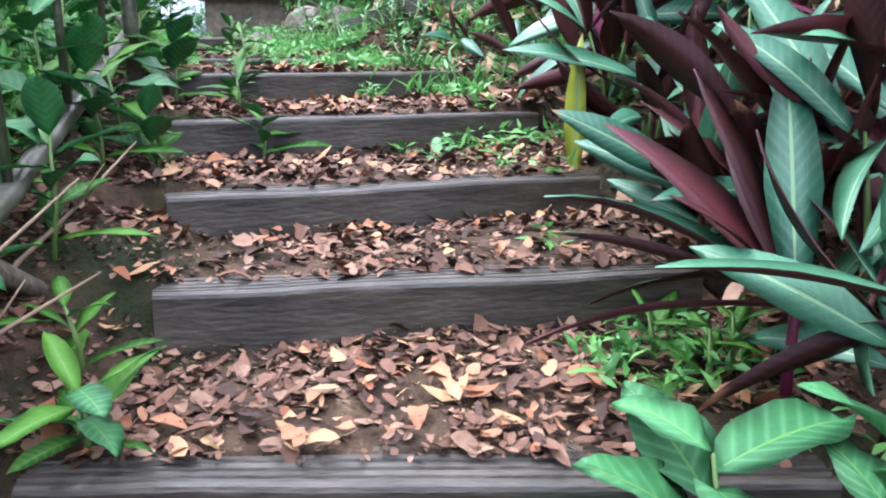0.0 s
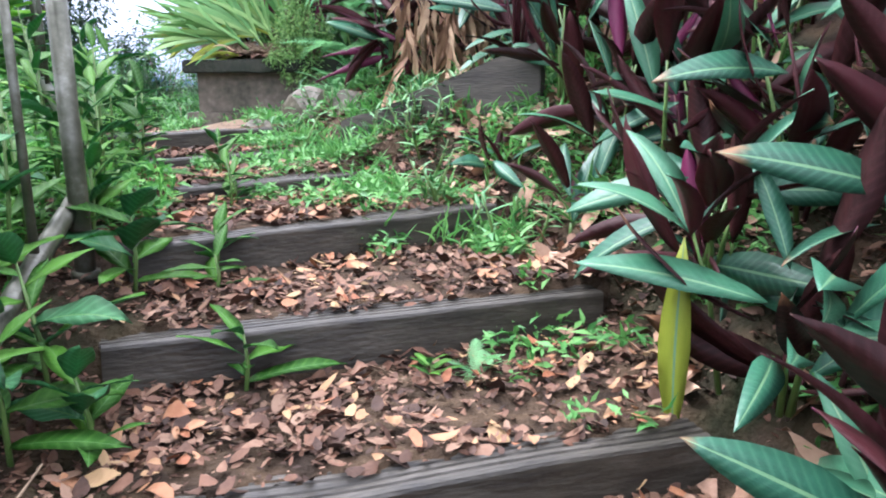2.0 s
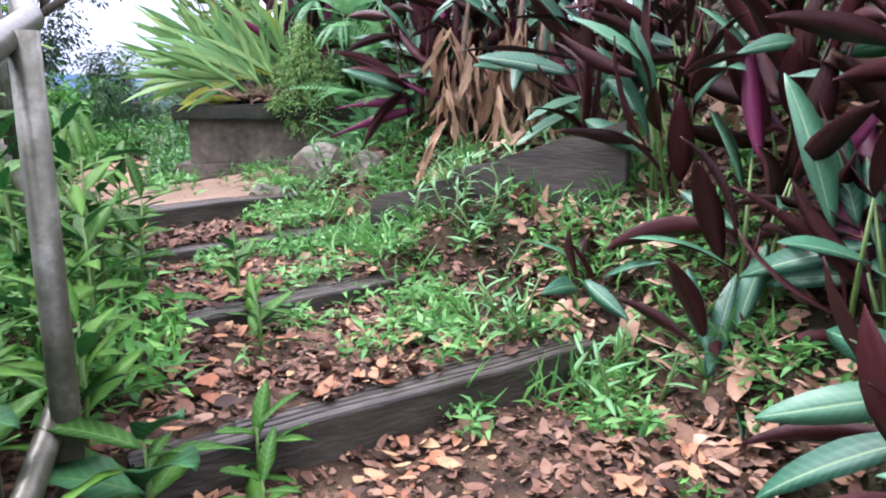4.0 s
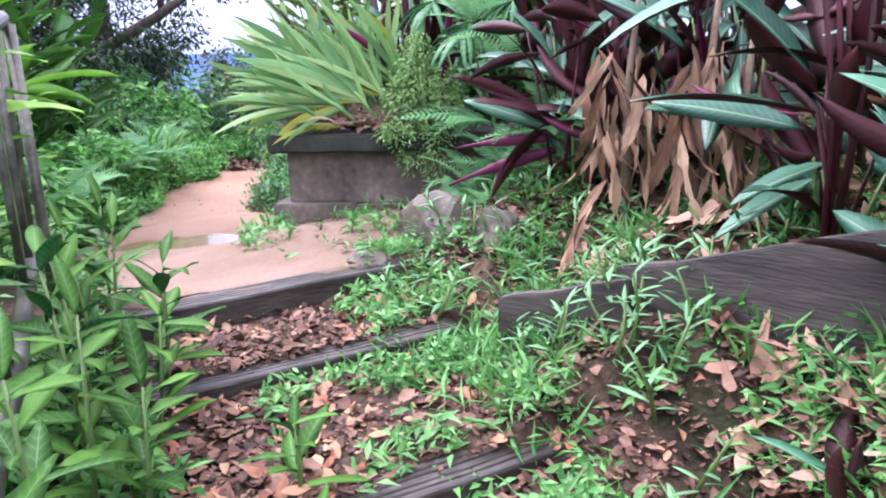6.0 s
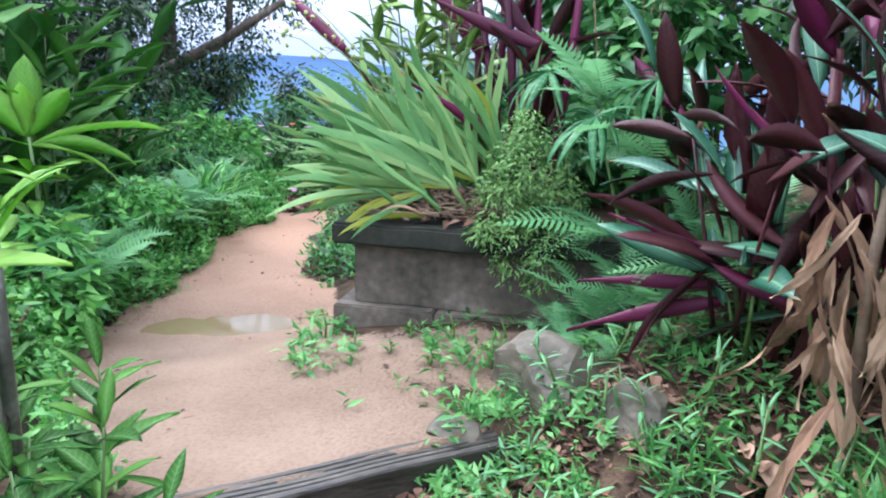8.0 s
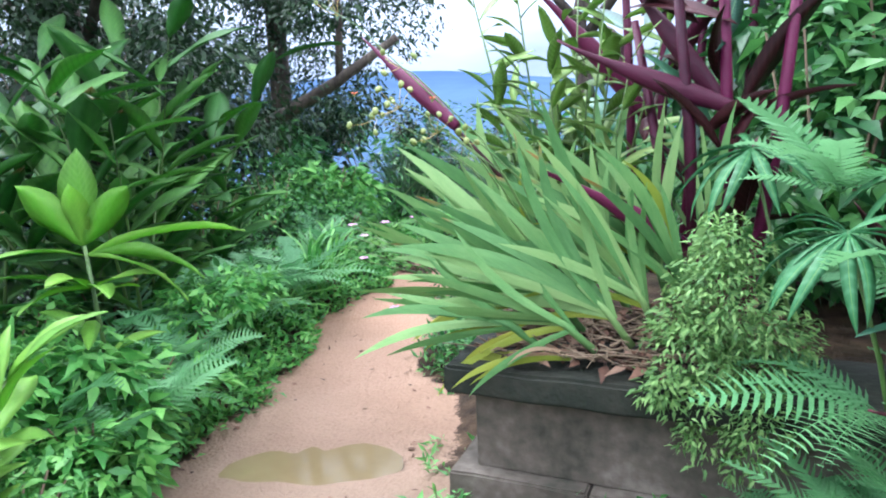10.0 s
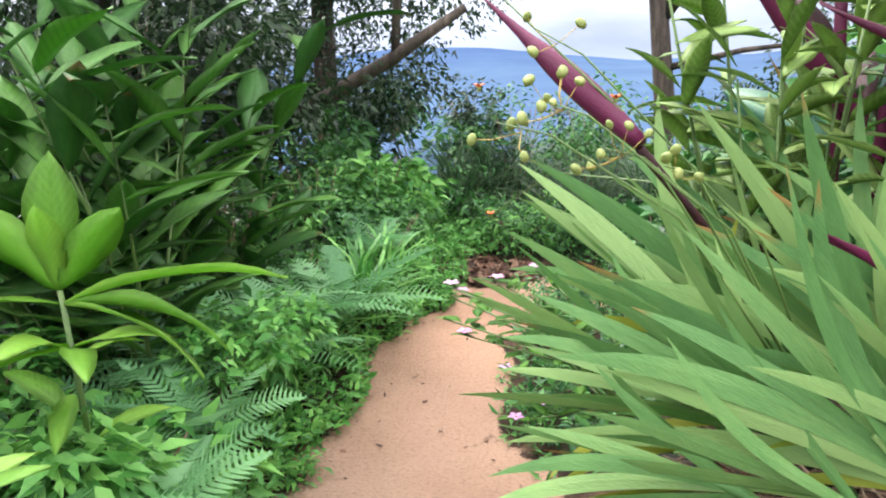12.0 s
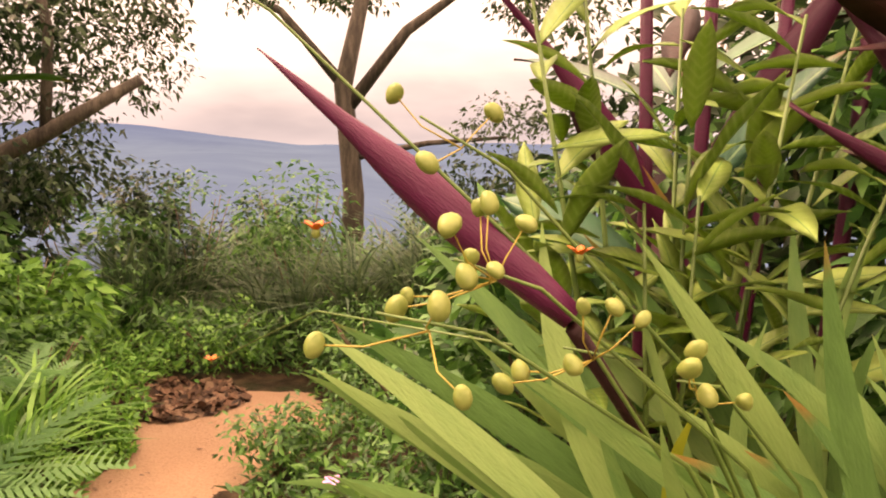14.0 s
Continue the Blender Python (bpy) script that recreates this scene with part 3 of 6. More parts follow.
# ---- steps ----
def timber(mid, turn, length, top, depth=0.13, high=0.19):
    """A sleeper with a grooved, worn upper face and rounded front edge."""
    prof = [(-depth / 2, -high)]
    prof += [(-depth / 2, -0.012), (-depth / 2 + 0.004, -0.004), (-depth / 2 + 0.012, 0)]
    for g in range(4):
        x0 = -depth / 2 + 0.022 + g * 0.025
        prof += [(x0, 0), (x0 + 0.003, -0.006), (x0 + 0.008, -0.006), (x0 + 0.011, 0)]
    prof += [(depth / 2 - 0.006, 0), (depth / 2, -0.008), (depth / 2, -high)]
    cuts, np_ = 24, len(prof)
    vs, fs = [], []
    for i in range(cuts + 1):
        x = (i / cuts - 0.5) * length
        for y, z in prof:
            w = noise.noise_vector(Vector((x * 3 + mid[0] * 9, y * 8, z * 5 + mid[1] * 3))) * 0.006
            worn = 0.012 * max(0.0, noise.noise(Vector((x * 2.2, mid[1] * 4, 1)))) if z > -0.02 and y < 0 else 0
            end = 0.01 * noise.noise(Vector((y * 20, z * 20, i))) if i in (0, cuts) else 0
            vs.append((x + end, y + w.y, z + w.z - worn))
    for i in range(cuts):
        for k in range(np_):
            q = (k + 1) % np_
            fs.append((i * np_ + k, i * np_ + q, (i + 1) * np_ + q, (i + 1) * np_ + k))
    fs.append(tuple(range(np_)))
    fs.append(tuple(reversed(range(cuts * np_, (cuts + 1) * np_))))
    me = mesh_of("timber_step", vs, [tuple(reversed(f)) for f in fs], WOOD, smooth=False)
    ob = put("timber_step", me, None, pose(mid[0], mid[1], top, 0, 0, turn))
    return tagged(ob, "weathered dark timber step edging in a leaf-strewn path", "step", "timber steps")


for mx, my, turn, half, low, top, _, _ in LINES[3:12]:
    a = radians(turn)
    timber((mx - math.sin(a) * 0.065, my + math.cos(a) * 0.065), turn, 2 * half + 0.1, top)

# ---- retaining boards on the bank ----
def bank_board(a, b, high, thick, sunk):
    """A weathered plank set on edge, its upper edge running from a to b, split and worn at the ends."""
    a, b = Vector(a), Vector(b)
    length = (b - a).length
    ob = thing("retaining_board", (a.x, a.y, a.z - high), "grey weathered board set on edge in the bank", "board", "boards holding the bank", math.degrees(math.atan2(b.y - a.y, b.x - a.x)))
    bm = box_bm(length, thick, high + sunk, 0.005, 0.006, 7, (length / 2, 0, (high - sunk) / 2))
    for v in bm.verts:
        v.co.z += (b.z - a.z) * v.co.x / length + 0.012 * noise.noise(Vector((v.co.x * 6, 3, a.x)))
    part("plank", bm, BOARD, ob)
    for k in (0.12, 0.88):
        part("stake", box_bm(0.04, 0.035, high + sunk + 0.1, 0.004, 0.003, 0, (length * k, thick / 2 + 0.019, high / 2 - sunk + (b.z - a.z) * k)), WOOD, ob)


bank_board((-0.69, 5.13, 1.77), (-0.29, 4.93, 1.905), 0.17, 0.045, 0.2)
bank_board((-0.3, 5.0, 1.92), (0.32, 4.52, 2.16), 0.2, 0.05, 0.25)

# ---- planter ----
planter = thing("planter", (-2.165, 6.885, 1.42), "mossy stone planter with an overhanging slab and stepped base", "planter", turn=-1)
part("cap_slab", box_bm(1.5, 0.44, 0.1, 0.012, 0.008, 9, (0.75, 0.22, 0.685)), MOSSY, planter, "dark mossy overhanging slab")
part("body", box_bm(1.36, 0.34, 0.32, 0.008, 0.006, 6, (0.77, 0.25, 0.485)), CONCRETE, planter)
part("base", box_bm(0.5, 0.42, 0.31, 0.008, 0.006, 4, (0.25, 0.22, 0.175)), CONCRETE, planter)
part("base", box_bm(0.49, 0.42, 0.3, 0.008, 0.006, 4, (0.752, 0.225, 0.176)), CONCRETE, planter)
part("base", box_bm(0.5, 0.42, 0.305, 0.008, 0.006, 4, (1.255, 0.22, 0.176)), CONCRETE, planter)
bm = box_bm(1.36, 1.15, 0.6, 0.03, 0.0, 6, (0.78, 1.0, 0.4))
bmesh.ops.subdivide_edges(bm, edges=bm.edges, cuts=2, use_grid_fill=True)
for v in bm.verts:
    # the bed is heaped up under the plants
    if v.co.z > 0.6:
        v.co.z += 0.2 * math.exp(-((v.co.x - 0.5) / 0.5) ** 2 - ((v.co.y - 0.75) / 0.35) ** 2)
    v.co += noise.noise_vector(v.co * 5) * 0.02
part("soil_bed", bm, GROUND, planter)

# ---- handrail ----
rail_line = [(-0.66, 0.0, 0.88), (-0.80, 0.8, 1.08), (-0.93, 1.62, 1.28), (-1.144, 2.676, 1.546), (-1.235, 3.15, 1.67), (-1.72, 4.05, 1.87), (-2.3, 5.0, 2.05)]
rail = thing("handrail", (-1.144, 2.676, 1.3), "weathered steel pipe handrail with thin uprights beside steps", "handrail")
off = Vector((-1.144, 2.676, 1.3))
low = [Vector(p) - off for p in rail_line]
put("bottom_rail", tube_mesh("bottom_rail", low, 0.027, STEEL, 12), rail)
put("top_rail", tube_mesh("top_rail", [p + Vector((0, 0, 0.76 if p.y < 1.5 else 0.7)) for p in low], 0.027, STEEL, 12), rail)
bar = tube_mesh("upright", [(0, 0, 0), (0, 0, 0.4), (0, 0, 0.76)], 0.012, STEEL, 8)
for back in (0.14, 0.3):
    put("upright", bar, rail, Matrix.Translation(low[-1].lerp(low[-2], back) - Vector((0, 0, 0.05))))
for i in range(len(low) - 1):
    seg = low[i + 1] - low[i]
    k = max(1, round(seg.length / 0.47))
    for j in range(k):
        put("upright", bar, rail, Matrix.Translation(low[i] + seg * (j / k)))
for p in ((-0.70, 0.2), (-1.178, 3.0), (-2.25, 4.97)):
    z = float(terrain(*p)[0][0])
    post = put("post", tube_mesh("post", [(0, 0, z - 0.3), (0, 0, 2.4 if p[1] < 4 else 2.73)] if p[1] > 1 else [(0, 0, z - 0.3), (0, 0, 1.72)], 0.029 if p[1] < 4 else 0.019, STEEL, 12), rail, Matrix.Translation(Vector((p[0], p[1], 0)) - off))
    put("collar", tube_mesh("collar", [(0, 0, z + 0.0), (0, 0, z + 0.03)], 0.042, STEEL, 12), post, None, "welded steel collar")

# ---- plants ----
STROM = [leaf_mesh("leaf", U(0.21, 0.29), [GREENTOP, VEIN, MAROON], U(0.1, 0.7), U(0.12, 0.35), 9, 0.02, 0.42, i, 0.07) for i in range(5)]
STROM_R = [leaf_mesh("leaf", U(0.22, 0.3), [MAROON, MAROON, PURPLE if i == 2 else MAROON], U(-0.2, 0.45), U(0.08, 0.22), 8, 0.02, 0.45, i, 0.07) for i in range(3)]
STROM_Y = leaf_mesh("leaf", 0.2, [YELLOWLEAF, VEIN, YELLOWLEAF], 0.3, 0.2, 8, 0.02, 0.45, 3, 0.08)
DRYLEAF = [leaf_mesh("dry_leaf", U(0.11, 0.22), [DRY, DRY, DRY], U(0.2, 1.3), 0.2, 12, 0.16, 0.4, i * 3, 0.3, 0.5) for i in range(4)]
for dl in DRYLEAF:
    dl.polygons.foreach_set("use_smooth", [False] * len(dl.polygons))
def spear_mesh(seed, bend):
    """A tightly rolled leaf one metre long along +x, plump below the middle and pointed."""
    pts, rad = [], []
    for i in range(15):
        t = i / 14
        pts.append((t, bend * math.sin(t * 2.2) * 0.1, -bend * 0.12 * t * t))
        rad.append(0.056 * (0.55 + 0.45 * math.sin(math.pi * min(1.0, t / 0.7))) * max(0.03, 1 - max(0.0, (t - 0.45) / 0.55) ** 1.7))
    vs, fs = tube(pts, rad, 12)
    # the free edge of the roll stands a little proud
    vs = [v * 1.0 if i % 12 else Vector((v.x, v.y * 1.25, v.z * 1.25 - 0.002)) for i, v in enumerate(vs)]
    return mesh_of("rolled_leaf", vs, fs, [PURPLE])


SPEAR = [spear_mesh(i, k) for i, k in enumerate((0.6, -0.5, 0.05))]
HERBLEAF = [leaf_mesh("leaf", U(0.22, 0.36), [HERB, HERBV, BLUEGREEN], U(0.3, 1.0), 0.22, 7, 0.06, 0.42, i, 0.05) for i in range(4)]
BROAD = [leaf_mesh("leaf", 0.52, [BLUEGREEN, HERBV, BLUEGREEN], U(0.3, 0.8), 0.25, 8, 0.07, 0.4, i, 0.04) for i in range(2)]
GINGERLEAF = [leaf_mesh("leaf", U(0.2, 0.28), [GINGER, GINGER, GINGER], U(0.15, 0.85), 0.24, 9, 0.05, 0.5, i, 0.04) for i in range(4)]
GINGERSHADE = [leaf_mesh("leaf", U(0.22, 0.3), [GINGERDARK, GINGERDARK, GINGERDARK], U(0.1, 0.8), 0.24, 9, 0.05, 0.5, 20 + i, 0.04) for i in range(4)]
GINGER_UP = [leaf_mesh("leaf", 0.36, [GINGER, GINGER, GINGER], d, 0.2, 9, 0.05, 0.55, 70 + i, 0.04) for i, d in enumerate((0.05, 0.25))]


def sword_mesh(width, arch, seed, mat):
    """A flat sword leaf one metre long along +x, standing on edge: it arches in its own plane."""
    vs, fs, px, pz, segs = [], [], 0.0, 0.0, 12
    for i in range(segs + 1):
        t = i / segs
        a = -arch * t ** 1.6
        if i:
            px += math.cos(a) / segs
            pz += math.sin(a) / segs
        k = min(1.0, 0.6 + 0.9 * t) * (1.0 if t < 0.55 else max(0.02, 1 - ((t - 0.55) / 0.45) ** 1.8))
        w = width * 0.5 * k * (1 + 0.06 * noise.noise(Vector((t * 7, seed, 0))))
        y = 0.05 * noise.noise(Vector((t * 1.6, seed * 3.1, 5))) * t
        nx_, nz_ = -math.sin(a), math.cos(a)
        for across, out in ((1, 0), (0.15, 0.0035), (-1, 0), (0.15, -0.0035)):
            vs.append((px + nx_ * w * across, y + out * (1.1 - t), pz + nz_ * w * across))
    for i in range(segs):
        for k in range(4):
            q = (k + 1) % 4
            fs.append((i * 4 + k, (i + 1) * 4 + k, (i + 1) * 4 + q, i * 4 + q))
    fs += [(0, 1, 2, 3), tuple(segs * 4 + k for k in (3, 2, 1, 0))]
    return mesh_of("sword_leaf", vs, fs, mat, smooth=False)


SWORD = [sword_mesh(U(0.052, 0.072), U(0.05, 0.8), i, IRIS) for i in range(8)]
SWORD_Y = sword_mesh(0.06, 0.8, 9, YELLOWLEAF)
LANCE = [leaf_mesh("leaf", U(0.2, 0.28), [LIME, HERBV, LIME], U(0.2, 0.7), 0.2, 7, 0.04, 0.4, 40 + i, 0.05) for i in range(3)]


def stromanthe(base, count, high, lean_az=180, spread=150, red=0.35, size=(0.28, 0.46), category="plant"):
    """Clump of stiff lance leaves, green over maroon, on short reddish stalks."""
    ob = thing("leafy_plant", base, "clump of lance leaves, dark green above and maroon beneath", category, "maroon-backed plants on the bank")
    for k in range(count):
        az = lean_az + U(-spread, spread)
        el = U(5, 74)
        h = high * U(0.15, 1.0)
        root = Vector((U(-0.06, 0.06), U(-0.06, 0.06), 0))
        foot = root + Vector((math.cos(radians(az)) * 0.25 * h, math.sin(radians(az)) * 0.25 * h, h))
        if k % 3 == 0:
            put("stalk", tube_mesh("stalk", [root, (root + foot) / 2 + Vector((0, 0, 0.03)), foot], [0.009, 0.007, 0.004], MAROON if k % 2 else STEM, 6), ob)
        r = U(0, 1)
        me = STROM_R[k % 3] if r < red else STROM_Y if r > 0.997 else STROM[k % 5]
        put("leaf", me, ob, leaf_pose(foot, az, el if r < 0.8 else U(-25, 25), U(*size), U(-70, 70) if r > 0.25 else 180 + U(-50, 50)))
    return ob


def herb(base, count, high, size, leaves=HERBLEAF, name="herb", label="upright herb with bright green pointed leaves", group="green herbs", lean=0.15, stem=STEM):
    ob = thing(name, base, label, "plant", group)
    tip = Vector((U(-lean, lean) * high, U(-lean, lean) * high, high))
    put("stem", tube_mesh("stem", [(0, 0, -0.03), tip * 0.5 + Vector((0.01, 0, 0)), tip], [0.007, 0.006, 0.003], stem, 6), ob)
    for k in range(count):
        f = 0.2 + 0.8 * k / max(1, count - 1)
        put("leaf", leaves[k % len(leaves)], ob, leaf_pose(tip * f, 137.5 * k + U(-25, 25), U(5, 50) * (0.6 + 0.7 * f), size * U(0.7, 1.15) * (1.1 - 0.35 * f), U(-20, 20)))
    return ob


def ginger(base, stems, high, size=0.42, lean_az=None, leaves=GINGERLEAF, label="tall ginger clump with broad glossy green leaves"):
    ob = thing("ginger_plant", base, label, "plant", "ginger clumps")
    for s in range(stems):
        az = U(0, 360) if lean_az is None else lean_az + U(-70, 70)
        h = high * U(0.65, 1.1)
        out = Vector((math.cos(radians(az)), math.sin(radians(az)), 0))
        root = out * U(0.02, 0.15)
        pts = [root - Vector((0, 0, 0.05)), root + out * 0.1 * h + Vector((0, 0, h * 0.55)), root + out * 0.32 * h + Vector((0, 0, h))]
        put("stem", tube_mesh("stem", pts, [0.012, 0.009, 0.004], STEM, 6), ob)
        for k in range(9):
            f = 0.25 + 0.75 * k / 8
            p = pts[0].lerp(pts[1], f * 2) if f < 0.5 else pts[1].lerp(pts[2], f * 2 - 1)
            put("leaf", leaves[(k + s) % 4], ob, leaf_pose(p, az + (90 if k % 2 else -90) + U(-40, 40) if k < 8 else az, U(15, 60), size * U(0.75, 1.2), U(-25, 25), 1.15))
    return ob


def frond_mesh(name, seed, pairs=20, mat=FERN, droop=0.9):
    """A fern frond one metre long along +x."""
    r = random.Random(seed)
    vs, fs = [], []
    px = pz = 0
    pts = []
    for i in range(pairs + 1):
        t = i / pairs
        a = -droop * t ** 1.5
        pts.append(Vector((px, 0, pz)))
        px += math.cos(a) / pairs
        pz += math.sin(a) / pairs
    v, f = tube(pts, [0.006 * (1 - 0.8 * i / pairs) for i in range(pairs + 1)], 4)
    vs += v
    fs += f
    for i in range(2, pairs + 1):
        t = i / pairs
        ln = 0.24 * math.sin(math.pi * min(1, 0.18 + t * 0.8)) ** 0.8 * r.uniform(0.85, 1.1)
        for sd in (-1, 1):
            p = pts[i]
            d = Vector((0.45, sd, -0.12 + r.uniform(-0.08, 0.08))).normalized()
            w = Vector((0.017, 0, 0))
            up = Vector((0, 0, 0.006))
            k = len(vs)
            vs += [p - w, p + w, p + d * ln * 0.55 + w * 0.9 + up, p + d * ln * 0.55 - w * 0.9 + up, p + d * ln + w * 0.6]
            fs += [(k, k + 1, k + 2, k + 3), (k + 3, k + 2, k + 4)]
    return mesh_of(name, vs, fs, mat)


FROND = [frond_mesh("frond", i, 18 + i, FERN, U(0.6, 1.2)) for i in range(3)]


def fern(base, count, size, az0=0, spread=180, el=(20, 65)):
    ob = thing("fern", base, "light green fern with arching feathery fronds", "fern", "ferns")
    for k in range(count):
        put("frond", FROND[k % 3], ob, leaf_pose((0, 0, 0), az0 + spread * (2 * (k + U(0, 1)) / count - 1), U(*el), size * U(0.75, 1.15), U(-20, 20)))
    return ob


def shrub(base, high, wide, count, leaf, mat, label, name="shrub", width=0.42, group="shrubs along the path", squash=0.9):
    ob = thing(name, base, label, "shrub", group)
    for k in range(5):
        az = U(0, 6.28)
        put("stem", tube_mesh("stem", [(0, 0, -0.05), (math.cos(az) * wide * 0.2, math.sin(az) * wide * 0.2, high * 0.4), (math.cos(az) * wide * 0.5, math.sin(az) * wide * 0.5, high * 0.8)], [0.012, 0.009, 0.004], TWIG, 5), ob)
    blobs = [(U(-0.6, 0.6) * wide, U(-0.6, 0.6) * wide, high * U(0.25, 0.85), wide * U(0.3, 0.5), squash) for _ in range(8)]
    put("foliage", crown_mesh("foliage", blobs, count, leaf, mat, width), ob)
    return ob


# ---- the bank beside the steps ----
bank = [(0.80, 1.15, 14, 0.32), (0.98, 1.55, 16, 0.42), (0.72, 1.95, 13, 0.3), (1.15, 1.95, 16, 0.5), (0.70, 2.45, 13, 0.35), (1.0, 2.45, 18, 0.5), (0.62, 2.85, 14, 0.38),
        (0.9, 2.95, 18, 0.55), (1.3, 2.6, 18, 0.6), (1.3, 3.2, 18, 0.6), (0.68, 3.35, 15, 0.45), (1.0, 3.6, 18, 0.55), (0.55, 3.75, 14, 0.45), (0.8, 4.1, 18, 0.6), (1.3, 4.0, 18, 0.7),
        (0.45, 4.35, 12, 0.5), (0.65, 4.75, 18, 0.6), (1.1, 4.7, 18, 0.7), (0.35, 5.0, 14, 0.6), (0.6, 5.4, 18, 0.7), (0.15, 5.55, 16, 0.7), (1.0, 5.5, 18, 0.8), (0.35, 6.0, 18, 0.85), (-0.1, 5.95, 16, 0.8),
        (0.8, 6.3, 18, 0.9), (-0.05, 6.5, 18, 0.9), (0.4, 6.8, 18, 1.0), (-0.35, 6.25, 12, 0.6), (-0.5, 6.9, 16, 0.9), (1.6, 3.6, 18, 0.8), (1.7, 4.8, 18, 0.9), (1.5, 2.1, 16, 0.6)]
for bx, by, c, h in bank:
    stromanthe(at_ground(bx, by, -0.02), c + 9, h, 200, 140, 0.24)
stromanthe(at_ground(0.12, 4.1, -0.02), 9, 0.14, 180, 180, 0.3, (0.18, 0.3))
stromanthe(at_ground(0.36, 3.55, -0.02), 9, 0.2, 190, 160, 0.3, (0.22, 0.34))
# single leaves that reach over the steps
over = thing("leafy_plant", at_ground(0.64, 1.32, 0.0), "low clump with long striped green leaves reaching over steps", "plant", "maroon-backed plants on the bank")
for az, el, s, me in ((152, 36, 0.52, STROM[0]), (165, 22, 0.46, STROM[1]), (140, 48, 0.52, STROM_R[0]), (178, 4, 0.5, STROM_R[1]), (120, 62, 0.5, STROM_R[2]), (100, 55, 0.45, STROM_R[0]), (85, 70, 0.5, STROM[3]), (200, 50, 0.35, STROM_R[1])):
    put("leaf", me, over, leaf_pose((0, 0, 0.2), az, el, s, U(-25, 25), 0.85))
put("stalk", tube_mesh("stalk", [(0, 0, -0.03), (0, 0, 0.22)], [0.012, 0.01], PURPLE, 7), over)
stromanthe(at_ground(0.86, 1.42, -0.02), 14, 0.4, 200, 130, 0.45)
stromanthe(at_ground(0.8, 1.72, -0.02), 14, 0.4, 200, 130, 0.4)
hang = thing("leafy_plant", at_ground(0.56, 2.55, 0.0), "stalk with one long yellowing leaf hanging down", "plant", "maroon-backed plants on the bank")
put("stalk", tube_mesh("stalk", [(0, 0, 0), (-0.04, 0.0, 0.25), (-0.1, -0.02, 0.42)], [0.008, 0.006, 0.004], STEM, 6), hang)
put("leaf", STROM_Y, hang, leaf_pose((-0.12, -0.04, 0.40), 235, -82, 0.5, 0, 0.8))
for az, el, s in ((190, 40, 0.3), (120, 60, 0.34), (250, 50, 0.3), (20, 50, 0.3)):
    put("leaf", STROM[int(az) % 5], hang, leaf_pose((-0.1, -0.02, 0.40), az, el, s, U(-40, 40)))

tall = thing("leafy_plant", at_ground(0.25, 4.85, -0.02), "tall clump with a broad striped leaf held level", "plant", "maroon-backed plants on the bank")
tb = tall.location
for foot, az, el, s, me in (((0.18, 4.82, 2.74), 187, 2, 0.6, STROM[0]), ((0.2, 4.85, 2.4), 172, 12, 0.5, STROM[1]), ((0.22, 4.9, 2.95), 176, 10, 0.62, STROM_R[0]), ((0.25, 4.9, 3.0), 160, 30, 0.55, STROM_R[1]), ((0.3, 4.8, 2.9), 205, 35, 0.5, STROM_R[2]), ((0.3, 4.9, 2.5), 200, 20, 0.45, STROM_R[0])):
    f = Vector(foot) - tb
    put("stalk", tube_mesh("stalk", [(0, 0, 0), f * 0.6 + Vector((0.03, 0, 0)), f], [0.011, 0.009, 0.006], MAROON, 6), tall)
    put("leaf", me, tall, leaf_pose(f, az, el, s, U(-20, 20), 0.85))
# dry leaves hanging under the tall clump
for cx, cy, cz, cnt, ln in ((-0.24, 5.52, 2.45, 34, 0.4), (0.02, 5.42, 2.45, 30, 0.42), (0.1, 5.25, 2.3, 12, 0.42), (0.45, 4.6, 2.0, 10, 0.35), (0.75, 3.7, 1.75, 8, 0.3)):
    ob = thing("dry_leaf_clump", (cx, cy, cz), "bunch of dry brown leaves hanging from a clump", "dead leaves", "dry hanging leaves")
    put("dead_stalk", tube_mesh("dead_stalk", [(0, 0, float(terrain(cx, cy)[0][0]) - cz), (0, 0.02, 0), (0.03, 0.05, 0.3)], [0.02, 0.016, 0.01], TWIG, 7), ob)
    for k in range(cnt):
        put("dry_leaf", DRYLEAF[k % 4], ob, leaf_pose((U(-0.12, 0.12), U(-0.1, 0.1), U(-0.2, 0.15)), U(190, 360), U(-88, -50), ln * U(0.5, 0.95), U(-90, 90)))
trail = thing("dry_leaf_clump", (-0.4, 5.35, 2.02), "long dry brown leaf trailing down the bank", "dead leaves", "dry hanging leaves")
put("dry_leaf", DRYLEAF[1], trail, leaf_pose((0.08, 0.05, 0.11), 220, -38, 0.52, 10, 0.6))
put("dry_leaf", DRYLEAF[2], trail, leaf_pose((0.05, 0.1, 0.05), 240, -35, 0.4, -20, 0.6))
# purple shoots low on the bank
shoots = thing("purple_shoot", at_ground(-0.52, 6.12, 0.14), "purple rolled leaves reaching out low over the bank", "plant", "purple rolled-leaf plants")
for p, az, el, s in (((0, 0, 0.05), 165, -2, 0.55), ((0.02, -0.02, 0), 172, -14, 0.62), ((0, 0, 0.12), 150, 20, 0.5), ((0.05, 0, 0.1), 200, 30, 0.5)):
    put("rolled_leaf", SPEAR[0], shoots, leaf_pose(p, az, el, s * 0.85, 0, 0.6))
for az, el, s in ((190, -40, 0.45), (215, -25, 0.4), (170, 35, 0.5)):
    put("leaf", STROM_R[0], shoots, leaf_pose((0, 0, 0.12), az, el, s, 40))

